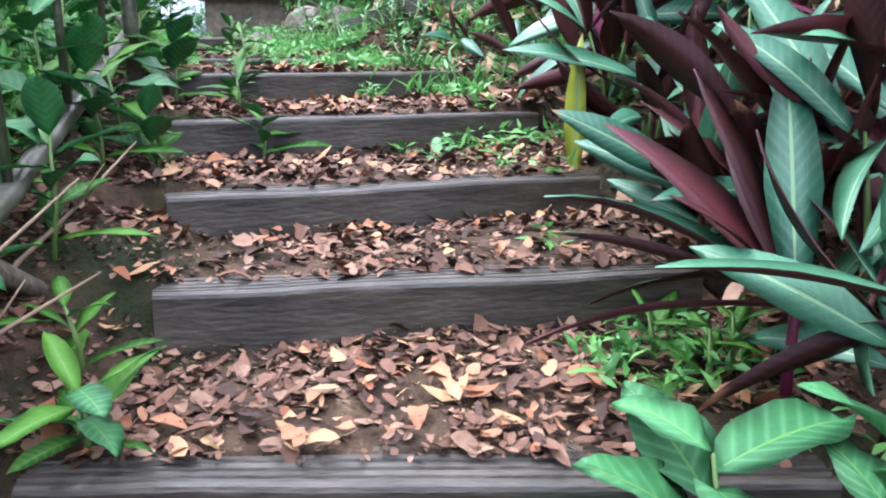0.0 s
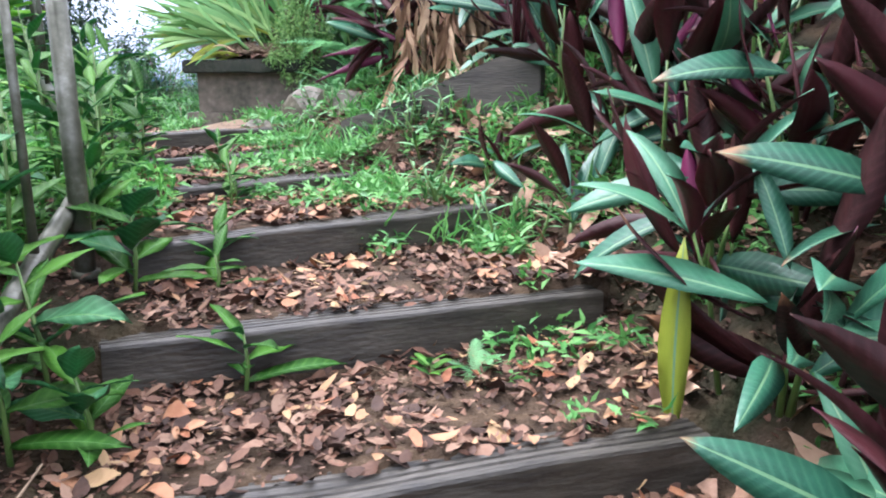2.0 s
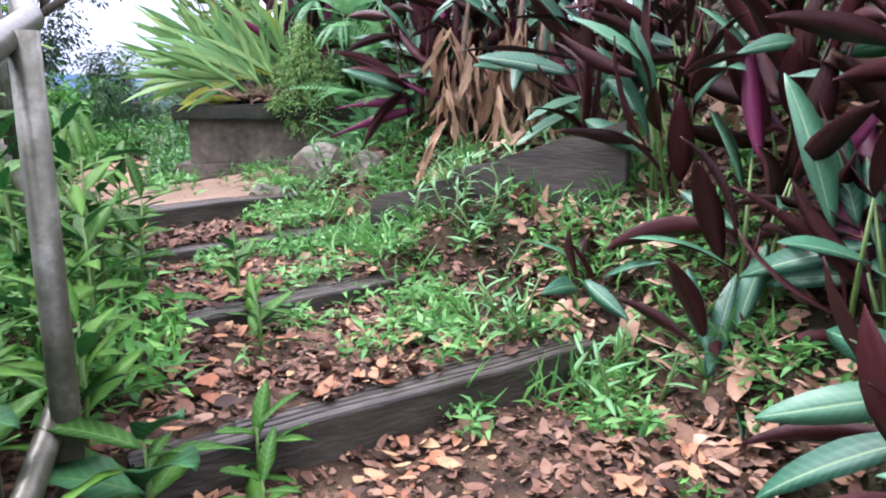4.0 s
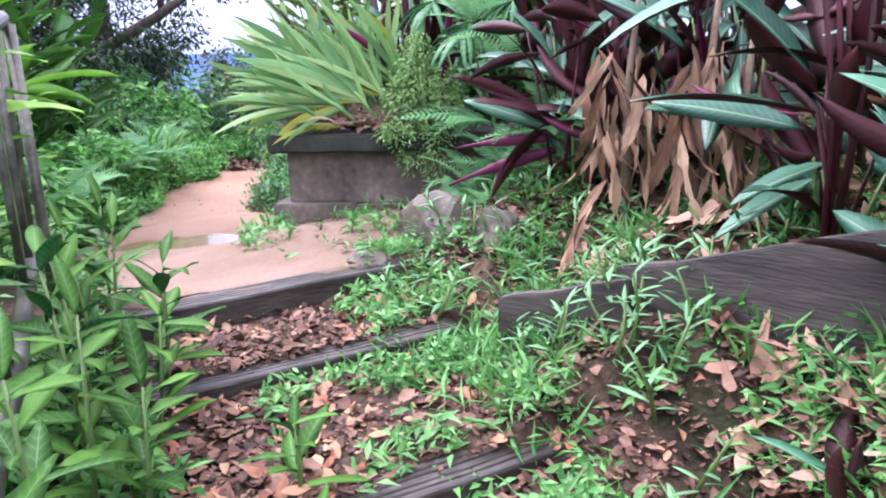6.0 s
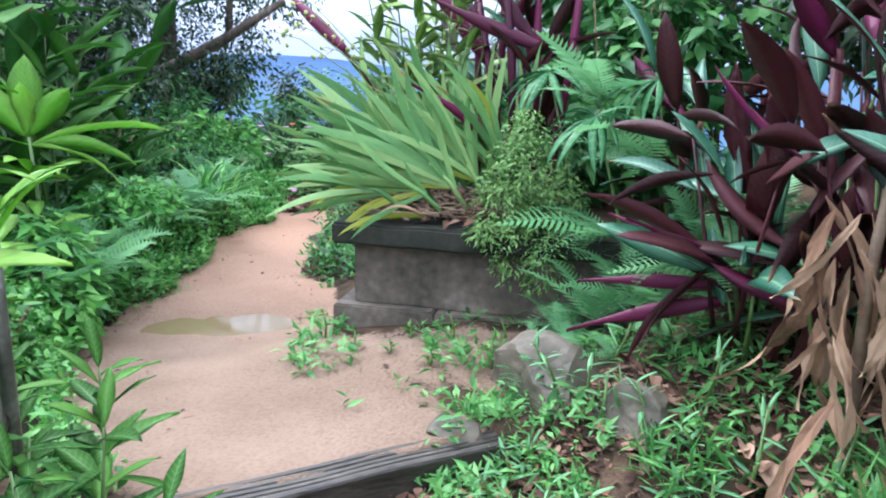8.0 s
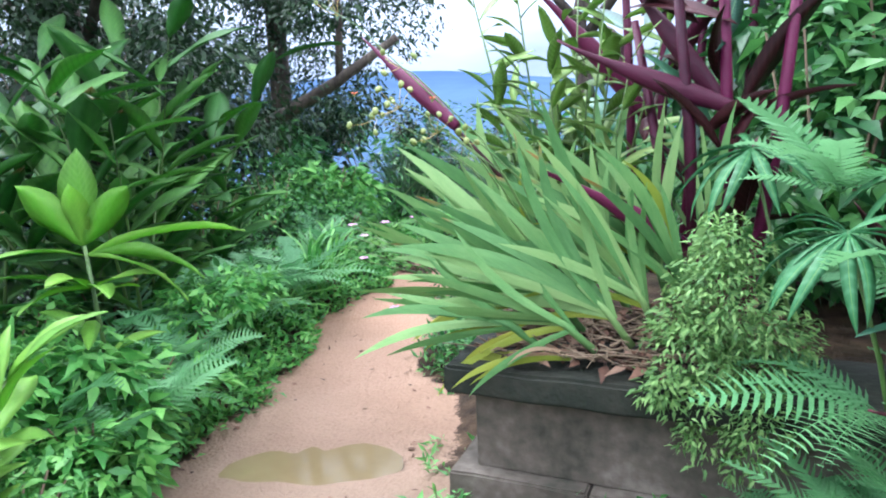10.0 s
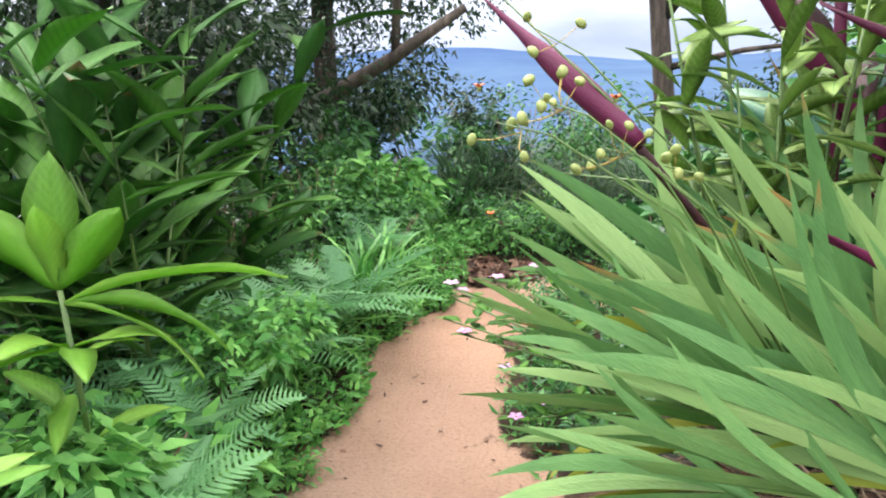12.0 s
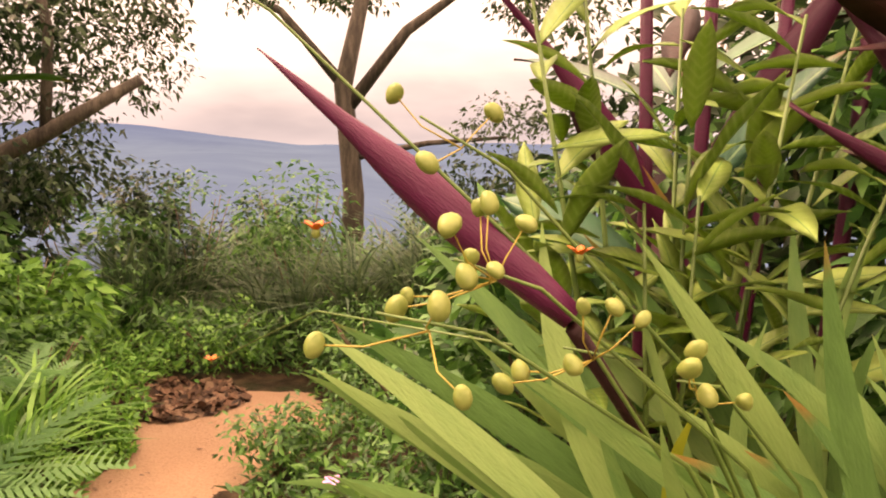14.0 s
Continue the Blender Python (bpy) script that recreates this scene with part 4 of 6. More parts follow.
thick = thing("purple_plant", at_ground(-0.3, 5.9, -0.02), "stout purple stalks with drooping maroon leaves", "plant", "purple rolled-leaf plants")
for k, (dx, dy, h) in enumerate(((0, 0, 1.5), (0.1, 0.05, 1.7), (-0.08, 0.06, 1.2))):
    tq = Vector((dx * 2.2 + 0.22, dy + 0.1, 0.85 * h))
    put("stalk", tube_mesh("stalk", [(dx, dy, 0), tq * 0.5 + Vector((0.03, 0, 0)), tq], [0.028, 0.027, 0.016], MAROON, 9), thick)
    for j in range(4):
        put("dry_leaf", DRYLEAF[(j + k) % 4], thick, leaf_pose(tq * U(0.2, 0.5) + Vector((U(-0.05, 0.05), -0.03, 0)), U(170, 340), U(-85, -50), U(0.25, 0.42), U(-90, 90)))
    for j in range(4):
        put("leaf", STROM_R[(j + k) % 3], thick, leaf_pose(tq * (0.55 + 0.14 * j), U(150, 290), U(-35, 45), U(0.28, 0.4), U(-60, 60), 0.95))
for q, h in (((-0.45, 6.05), 0.75), ((-0.22, 5.9), 0.9), ((0.05, 5.75), 0.9)):
    stromanthe(at_ground(*q, -0.02), 16, h, 200, 150, 0.5, (0.3, 0.44))
# rocks where the bank meets the path
def rock(at, s, turn):
    r = random.Random(int(at[0] * 100))
    bm = bmesh.new()
    bmesh.ops.create_icosphere(bm, subdivisions=4, radius=1)
    cuts = [(Vector((r.uniform(-1, 1), r.uniform(-1, 1), r.uniform(-0.3, 1))).normalized(), r.uniform(0.5, 0.8)) for _ in range(9)]
    for v in bm.verts:
        for nrm, dist in cuts:
            k = v.co.dot(nrm) - dist
            if k > 0:
                v.co -= nrm * k
        v.co *= 1 + 0.07 * noise.noise(v.co * 3 + Vector(at)) + 0.03 * noise.noise(v.co * 9 + Vector(at))
        v.co = Vector((v.co.x * s[0], v.co.y * s[1], v.co.z * s[2]))
    return tagged(part("rock", bm, ROCK, None, m=pose(*at, 0, 8, turn)), "rough grey rock half buried in the bank", "rock", "rocks")


for (rx, ry), s, up, tn in (((-1.02, 6.2), (0.34, 0.26, 0.22), -0.05, 115), ((-1.3, 5.86), (0.14, 0.12, 0.08), -0.03, 60), ((-0.75, 5.9), (0.18, 0.14, 0.12), -0.03, 110)):
    rock(at_ground(rx, ry, up), s, tn)

# ---- planter growth ----
# each fan: foot, azimuth, elevation of its middle, length, leaves
FANS = [(-0.22, -0.32, 188, 6, 0.56, 9), (-0.05, -0.3, 196, 16, 0.62, 10), (-0.32, -0.1, 180, 22, 0.7, 11), (-0.12, -0.16, 186, 30, 0.76, 12), (0.06, -0.24, 196, 36, 0.72, 11), (-0.28, 0.08, 172, 34, 0.78, 12),
        (-0.18, 0.14, 166, 46, 0.8, 12), (0.02, 0.0, 184, 48, 0.76, 12), (0.14, -0.16, 204, 52, 0.66, 11), (-0.02, 0.22, 158, 58, 0.78, 11), (0.14, 0.12, 192, 64, 0.7, 11), (0.24, -0.08, 214, 70, 0.58, 9), (0.3, 0.1, 150, 76, 0.6, 9)]
for k, (fx, fy, az, mid_el, ln, count) in enumerate(FANS):
    iris = thing("iris_plant", (-1.6 + fx, 7.28 + fy, 2.3 + 0.12 * fy), "flat fan of long sword-shaped green leaves in the planter", "plant", "sword-leaved plants in the planter")
    lean_to = Vector((math.cos(radians(az)), math.sin(radians(az)), 0.25 + math.tan(radians(mid_el))))
    neck = lean_to.normalized() * 0.2
    put("stem", tube_mesh("stem", [(0, 0, -0.04), neck * 0.6, neck * 1.25], [0.014, 0.012, 0.006], IRIS, 6), iris)
    for j in range(count):
        f = j / (count - 1) - 0.5
        off_mid = 58 * f + U(-7, 7)
        size = ln * (1 - 0.9 * f * f) * U(0.68, 1.04)
        me = SWORD_Y if (j == 0 and k % 2 == 0) or U(0, 1) > 0.96 else SWORD[(3 * j + k) % 8]
        put("sword_leaf", me, iris, leaf_pose(neck * (0.4 + 0.9 * (0.5 - abs(f))), az + U(-16, 16), mid_el + off_mid, size, U(-38, 38) + (180 if off_mid > 16 else 0)))
SWORD_D = sword_mesh(0.045, 1.1, 12, DRY)
litterl = thing("iris_plant", (-1.72, 6.98, 2.17), "drooping yellowed and dry sword leaves at the planter edge", "plant", "sword-leaved plants in the planter")
for az, el, s, me in ((178, 4, 0.5, SWORD_Y), (200, 8, 0.44, SWORD_Y), (165, -3, 0.4, SWORD_Y), (215, 12, 0.38, SWORD_Y), (170, 22, 0.36, SWORD_D), (188, 30, 0.4, SWORD_D), (205, 18, 0.34, SWORD_D), (150, 10, 0.3, SWORD_D), (225, 35, 0.3, SWORD_D)):
    put("sword_leaf", me, litterl, leaf_pose((0, 0, 0.02), az, el, s, U(-30, 30)))

def pod_mesh():
    bm = bmesh.new()
    bmesh.ops.create_uvsphere(bm, u_segments=12, v_segments=8, radius=1)
    for v in bm.verts:
        a = math.atan2(v.co.y, v.co.x)
        k = 1 + 0.1 * math.cos(3 * a)
        v.co = Vector((v.co.x * 0.0115 * k, v.co.y * 0.0115 * k, v.co.z * 0.016))
    me = bpy.data.meshes.new("pod")
    bm.to_mesh(me)
    bm.free()
    me.materials.append(POD)
    me.polygons.foreach_set("use_smooth", [True] * len(me.polygons))
    return me


PODM = pod_mesh()
podstalk = thing("seed_stalk", (-1.75, 7.2, 2.3), "thin flower stalks with pale green seed pods", "plant")
po = Vector((-1.75, 7.2, 2.3))
for tipp, spots in (((-2.36, 6.98, 3.06), 9), ((-2.24, 7.03, 2.96), 6), ((-2.43, 6.91, 3.02), 3), ((-2.12, 7.02, 2.93), 4), ((-2.4, 7.06, 3.2), 3), ((-2.75, 7.25, 3.42), 4)):
    tp = Vector(tipp) - po
    put("stalk", tube_mesh("stalk", [(0, 0, 0), tp * 0.5 + Vector((0, 0, 0.16)), tp * 0.85 + Vector((0, 0, 0.08)), tp], [0.004, 0.003, 0.0022, 0.0015], STEM, 5), podstalk)
    for k in range(spots):
        q = tp + Vector((U(-0.07, 0.09), U(-0.06, 0.06), U(-0.06, 0.06)))
        twg = put("twig", tube_mesh("twig", [tp * 0.93 + Vector((0, 0, 0.03)), (q + tp * 0.95) / 2, q], [0.0011, 0.001, 0.0009], YSTEM, 4), podstalk)
        put("pod", PODM, twg, Matrix.Translation(q) @ Euler((U(-1, 1), U(-1, 1), U(0, 3))).to_matrix().to_4x4() @ Matrix.Scale(U(0.6, 0.95), 4))
petal = leaf_mesh("petal", 0.5, [ORANGE, ORANGE, ORANGE], 0.5, 0.2, 5)
for q in ((-2.225, 7.05, 3.055), (-2.5, 7.0, 3.08), (-3.1, 8.6, 2.45)):
    bud = put("flower", PODM, podstalk, Matrix.Translation(Vector(q) - po) @ Matrix.Scale(0.4, 4), "small orange flower")
    for k in range(5):
        put("petal", petal, bud, leaf_pose((0, 0, 0), 72 * k, 50, 0.05 if q[0] > -3 else 0.08))
put("stalk", tube_mesh("stalk", [(0, 0, 0), (-0.45, 0.4, 0.5), (-0.95, 1.0, 0.42), (-1.35, 1.4, 0.15)], [0.004, 0.003, 0.0025, 0.002], STEM, 5), podstalk)


def cordyline(base, spears, stalks, label="tall plant with rolled purple leaves and stalks"):
    ob = thing("purple_plant", base, label, "plant", "purple rolled-leaf plants")
    b = Vector(base)
    for foot, top in stalks:
        f, tq = Vector(foot) - b, Vector(top) - b
        put("stalk", tube_mesh("stalk", [f, f.lerp(tq, 0.5) + Vector((0.02, 0, 0)), tq], [0.026, 0.022, 0.014], PURPLE, 9), ob)
    for foot, tipp, wide in spears:
        f, d = Vector(foot), Vector(tipp) - Vector(foot)
        put("rolled_leaf", SPEAR[2 if wide > 0.9 else len(ob.children) % 2], ob, leaf_pose(f - b, math.degrees(math.atan2(d.y, d.x)), math.degrees(math.asin(d.z / d.length)), d.length, 0, wide))
    return ob


cp = cordyline((-1.32, 7.45, 2.15),
               [((-2.2, 7.21, 2.95), (-2.64, 7.352, 3.3), 0.98), ((-1.25, 7.45, 2.98), (-1.88, 7.36, 3.2), 0.65), ((-1.35, 7.4, 2.45), (-1.825, 7.104, 2.853), 0.6), ((-1.3, 7.5, 3.0), (-1.75, 7.7, 3.5), 0.6)],
               [((-1.36, 7.42, 2.1), (-1.5, 7.45, 3.75)), ((-1.28, 7.46, 2.1), (-1.34, 7.5, 3.9)), ((-1.22, 7.4, 2.1), (-1.05, 7.4, 3.8)), ((-1.42, 7.5, 2.1), (-1.62, 7.55, 3.3))])
put("stalk", tube_mesh("stalk", [(-0.35, 0.05, 0), (-0.68, -0.06, 0.5), (-0.88, -0.25, 0.79)], [0.012, 0.011, 0.012], MAROON, 8), cp)
for k in range(26):
    put("leaf", STROM_R[k % 2] if k % 3 else STROM[k % 5], cp, leaf_pose((U(-0.1, 0.1), U(-0.05, 0.1), U(0.05, 1.3)), U(0, 360), U(20, 70), U(0.32, 0.52), U(-80, 80), 0.8))
c2 = cordyline((-1.72, 8.5, 1.75),
               [((-1.7, 8.5, 2.9), (-2.2, 8.35, 3.6), 0.7), ((-1.6, 8.5, 3.1), (-1.1, 8.4, 3.9), 0.7)],
               [((-1.74, 8.5, 1.7), (-1.85, 8.5, 4.3)), ((-1.66, 8.52, 1.7), (-1.62, 8.5, 4.4)), ((-1.55, 8.45, 1.7), (-1.4, 8.45, 4.2)), ((-1.3, 8.4, 1.7), (-1.2, 8.4, 4.4))])
for k in range(12):
    put("leaf", STROM_R[k % 3] if k % 2 else STROM[k % 5], c2, leaf_pose((U(-0.1, 0.1), U(-0.05, 0.1), U(0.5, 2.0)), U(0, 360), U(20, 70), U(0.5, 0.7), U(-80, 80)))

moss = thing("clubmoss", (-1.28, 6.98, 2.2), "shaggy clubmoss hanging over the planter end", "plant")
put("foliage", crown_mesh("foliage", [(-0.06, 0, 0.06, 0.15, 1.3), (0.03, 0.02, 0.24, 0.17, 1.1), (-0.02, -0.12, -0.1, 0.1, 1.6), (-0.13, -0.08, -0.03, 0.09, 1.0), (0.13, 0, 0.08, 0.16, 1.3), (0.14, -0.08, -0.16, 0.12, 1.5), (0.02, 0, 0.4, 0.1, 1)], 6500, 0.034, MOSSPLANT, 0.3), moss)
fern((-0.85, 6.78, 2.2), 7, 0.46, 205, 60, (0, 40))
fern((-0.72, 6.85, 2.5), 7, 0.46, 200, 80, (10, 50))
fern((-0.95, 7.1, 2.75), 7, 0.42, 210, 100, (15, 60))
for k in range(18):
    fern(at_ground(U(-1.1, -0.3), U(6.1, 6.85), 0.0), 8, U(0.14, 0.26), 220, 120, (10, 60))
PALMLET = [leaf_mesh("leaflet", U(0.13, 0.18), [BLUEGREEN, HERBV, BLUEGREEN], U(0.3, 1.0), 0.35, 7, 0.0, 0.35, 80 + i, 0.06) for i in range(3)]


def palm_leaf(foot, hub, face, count, size):
    """A palm seedling leaf: leaflets spread like a hand from the end of a stalk, drooping."""
    ob = thing("palm_seedling", foot, "palm leaf with drooping blue-green leaflets spread like a hand", "palm", "palm seedlings on the bank")
    hub_ = Vector(hub) - Vector(foot)
    put("stalk", tube_mesh("stalk", [(0, 0, 0), hub_ * 0.5 + Vector((0, 0, 0.06)), hub_], [0.008, 0.007, 0.005], STEM, 6), ob)
    for k in range(count):
        f = k / (count - 1)
        put("leaflet", PALMLET[k % 3], ob, leaf_pose(hub_, face - 125 + 250 * f + U(-5, 5), 26 - 46 * math.sin(math.pi * f) + U(-6, 6), size * (0.75 + 0.35 * math.sin(math.pi * f)), U(-25, 25)))


palm_leaf(at_ground(-0.95, 7.2, 0), (-1.2, 7.22, 2.87), 235, 11, 0.3)
palm_leaf(at_ground(-0.75, 6.85, 0), (-0.96, 6.75, 2.7), 245, 13, 0.28)
palm_leaf(at_ground(-0.6, 7.0, 0), (-0.72, 6.95, 2.85), 225, 11, 0.28)
twigs = thing("planter_litter", (-1.95, 7.1, 2.185), "dry twigs and dead leaves on the planter bed", "dead leaves", kind="stuff")
tv, tf = [], []
for k in range(420):
    p = Vector((U(-0.1, 0.85), U(-0.17, 0.2), 0))
    p.z = U(0.0, 0.05) + 0.22 * max(0, p.y + 0.12)
    q = p + Vector((U(-0.16, 0.16), U(-0.1, 0.1), U(-0.02, 0.05)))
    v, f = tube([p, q], [U(0.002, 0.0055), 0.0015], 4)
    tf += [tuple(i + len(tv) for i in g) for g in f]
    tv += v
put("twigs", mesh_of("twigs", tv, tf, TWIG), twigs)
cnt = 620
pp = np.stack([rng.uniform(-0.12, 0.9, cnt), rng.uniform(-0.17, 0.25, cnt), rng.uniform(0.0, 0.04, cnt)], 1)
pp[:, 2] += 0.22 * np.maximum(0, pp[:, 1] + 0.12)
put("dead_leaves", scatter_leaves("dead_leaves", pp, rng.normal(0, 1, (cnt, 3)) * [1, 1, 0.2], rng.uniform(0.03, 0.08, cnt), LITTER, 0.5), twigs)

lance = thing("lance_leaf_shrub", (-1.9, 7.7, 1.6), "shrub with long light green lance leaves", "shrub", "shrubs along the path")
for s in range(12):
    top = Vector((U(-0.4, 0.45), U(-0.25, 0.25), U(1.35, 2.0)))
    put("stem", tube_mesh("stem", [(0, 0, 0), top * 0.6 + Vector((0, 0, 0.1)), top], [0.008, 0.006, 0.003], STEM, 5), lance)
    for k in range(15):
        put("leaf", LANCE[k % 3], lance, leaf_pose(top * (0.6 + 0.03 * k), U(0, 360), U(5, 60), U(0.17, 0.28), U(-40, 40)))

# pink periwinkle at the path's edge
peri = thing("flowering_herb", (-2.08, 7.36, 2.1), "trailing herb with small pink flowers at the planter's end", "plant", "green herbs")
pet = leaf_mesh("petal", 0.7, [PINK, PINK, PINK], 0.2, 0.1, 5)
for k in range(12):
    top = Vector((U(-0.72, -0.36), U(-0.2, 0.35), U(0.02, 0.5)))
    put("stem", tube_mesh("stem", [(0, 0, -0.03), top * 0.5 + Vector((0, 0, 0.1)), top], [0.005, 0.004, 0.002], STEM, 5), peri)
    for j in range(14):
        put("leaf", HERBLEAF[j % 4], peri, leaf_pose(top * (0.42 + 0.044 * j) + Vector((0, 0, 0.1 * (1 - j / 14))), 137 * j, U(5, 45), U(0.045, 0.075), 0, 1.6))
    if k < 8:
        bud = put("flower", PODM, peri, Matrix.Translation(top + Vector((0, 0, 0.012))) @ Matrix.Scale(0.3, 4), "small pink flower")
        for j in range(5):
            put("petal", pet, bud, leaf_pose((0, 0, 0), 72 * j, 15, 0.08))

# ---- left of the steps ----
for hx, hy, c, h, s in ((-0.72, 1.42, 7, 0.16, 0.2), (-0.62, 2.62, 8, 0.16, 0.24), (-0.86, 3.2, 9, 0.16, 0.17), (-0.8, 3.02, 8, 0.12, 0.16), (-0.95, 3.75, 9, 0.2, 0.16), (-1.0, 4.0, 8, 0.14, 0.15), (-1.12, 4.2, 9, 0.2, 0.17)):
    herb(at_ground(hx, hy, -0.01), c, h, s)
for k in range(26):
    hy = U(2.9, 5.3)
    hx = -1.28 - 0.42 * max(0, hy - 3.0) + U(-0.75, -0.02)
    herb(at_ground(hx, hy, -0.02), 13, U(0.28, 0.55), U(0.15, 0.24))
for k in range(22):
    hy = U(0.4, 3.2)
    hx = -1.0 - 0.2 * hy * 0.4 + U(-0.8, -0.02)
    herb(at_ground(hx, hy, -0.02), 11, U(0.2, 0.55), U(0.14, 0.24))
for k in range(10):
    hy = U(4.9, 6.6)
    herb(at_ground(-2.75 - 0.45 * (hy - 5) + U(-0.5, 0.05), hy, -0.02), 12, U(0.3, 0.6), U(0.16, 0.24))
for k in range(9):
    fern(at_ground(U(-2.2, -1.5), U(0.8, 4.2)), 7, U(0.22, 0.4), 0, 180)
# broad-leaved herb close by the lowest steps
herb(at_ground(0.4, 0.93, -0.02), 10, 0.3, 0.3, BROAD, "broad_leaf_herb", "broad pale green leaves on a short stem", "broad-leaved herbs")
herb(at_ground(0.6, 0.85, -0.02), 10, 0.34, 0.32, BROAD, "broad_leaf_herb", "broad pale green leaves on a short stem", "broad-leaved herbs")
for q in ((0.52, 1.42), (0.45, 1.55), (0.6, 1.5)):
    herb(at_ground(*q, -0.01), 8, 0.14, 0.14, HERBLEAF)
herb(at_ground(-0.15, 2.72), 9, 0.05, 0.1, HERBLEAF, lean=0.05)
fern(at_ground(-0.02, 2.75), 8, 0.12, 0, 180, (20, 60))

for hx, hy, h in ((-1.32, 3.45, 0.62), (-1.42, 3.7, 0.75), (-1.5, 3.95, 0.7), (-1.38, 3.95, 0.5), (-1.62, 4.15, 0.8), (-1.75, 4.4, 0.75), (-1.6, 4.4, 0.5), (-1.28, 3.25, 0.5), (-1.9, 4.65, 0.7), (-1.75, 4.75, 0.5), (-2.05, 4.95, 0.6), (-1.5, 3.55, 0.85), (-1.2, 3.1, 0.42), (-1.85, 4.2, 0.9), (-2.2, 5.2, 0.5)):
    herb(at_ground(hx, hy, -0.02), 15, 0.82 * h, 0.21)
for hx, hy, h in ((-0.98, 1.3, 0.4), (-1.05, 1.75, 0.5), (-1.1, 2.15, 0.45), (-1.2, 2.5, 0.5), (-1.02, 1.0, 0.45), (-1.3, 2.8, 0.55), (-0.95, 0.75, 0.4), (-1.3, 2.2, 0.7), (-1.25, 1.6, 0.7)):
    herb(at_ground(hx, hy, -0.02), 13, h, 0.24, HERBLEAF + BROAD)

for hx, hy, h, sz in ((-0.9, 1.15, 0.26, 0.22), (-0.9, 1.7, 0.3, 0.24), (-0.98, 2.2, 0.3, 0.24), (-1.02, 2.45, 0.36, 0.26), (-0.62, 1.2, 0.14, 0.2), (-0.86, 2.3, 0.2, 0.2), (-1.02, 2.95, 0.24, 0.26)):
    herb(at_ground(hx, hy, -0.02), 11, h, sz, HERBLEAF + BROAD)
# old root beside the handrail
root_at = at_ground(-0.98, 1.35, 0.0)
stump = thing("old_root", root_at, "gnarled dark root sticking out of the soil", "root")
for dx, dy, dz, r0 in ((0.12, -0.45, -0.02, 0.06), (0.1, 0.3, 0.1, 0.05), (-0.2, 0.2, 0.14, 0.055)):
    pts = [Vector((0, 0, 0.02)), Vector((dx * 0.5, dy * 0.5, dz + 0.05)), Vector((dx, dy, dz - 0.06))]
    put("root_limb", tube_mesh("root_limb", [p + noise.noise_vector(p * 9) * 0.02 for p in pts], [r0, r0 * 0.8, r0 * 0.4], BARK, 9), stump)

# lance-leaved weeds on the bank
BLADE = [leaf_mesh("leaf", U(0.14, 0.2), [FERN, FERN, BLUEGREEN], U(0.3, 0.9), 0.2, 6, 0.03, 0.35, 60 + i, 0.06) for i in range(3)]
made = 0
while made < 62:
    hx, hy = U(-1.15, 0.3), U(3.5, 6.2)
    ac = float(terrain(hx, hy)[2][0])
    if ac > 0.42 and (made > 16 or hy > 4.9) and math.hypot(hx + 0.3, hy - 5.7) > 0.25:
        herb(at_ground(hx, hy, -0.01), 9, U(0.08, 0.24), U(0.07, 0.13), BLADE, "bank_weed", "slender weed with narrow blue-green leaves", "narrow-leaved weeds on the bank", 0.5)
        made += 1
for k in range(18):
    herb(at_ground(U(-0.6, 0.2), U(4.72, 5.05), -0.01), 9, U(0.1, 0.26), U(0.08, 0.13), BLADE, "bank_weed", "slender weed with narrow blue-green leaves", "narrow-leaved weeds on the bank", 0.5)
for hx, hy in ((-1.55, 6.35), (-1.75, 6.45), (-1.3, 6.4), (-1.95, 6.55), (-1.5, 6.62), (-1.72, 6.68), (-1.28, 6.65), (-2.15, 6.75)):
    herb(at_ground(hx, hy, -0.01), 8, U(0.05, 0.14), U(0.05, 0.08), HERBLEAF, "bank_weed", "small green weed at the planter's foot", "weeds round the planter", 0.3)
# dry branches by the handrail
for p0, p1, p2 in (((-0.95, 0.75, 1.0), (-0.82, 1.1, 1.15), (-0.72, 1.5, 1.33)), ((-0.9, 1.0, 1.05), (-0.8, 1.25, 1.08), (-0.66, 1.42, 1.16)), ((-1.0, 1.5, 1.15), (-0.86, 1.75, 1.22), (-0.8, 2.0, 1.35))):
    base = Vector(p0)
    base.z = float(terrain(p0[0], p0[1])[0][0])
    ob = thing("dry_branch", base, "thin dry broken branch leaning by the steps", "branch", "dry branches")
    put("stick", tube_mesh("stick", [(0, 0, -0.02), Vector(p1) - base, Vector(p2) - base], [0.007, 0.005, 0.002], TWIG, 6), ob)
    put("twig", tube_mesh("twig", [Vector(p1) - base, Vector(p1) - base + Vector((0.06, 0.05, 0.1))], [0.003, 0.0015], TWIG, 5), ob)

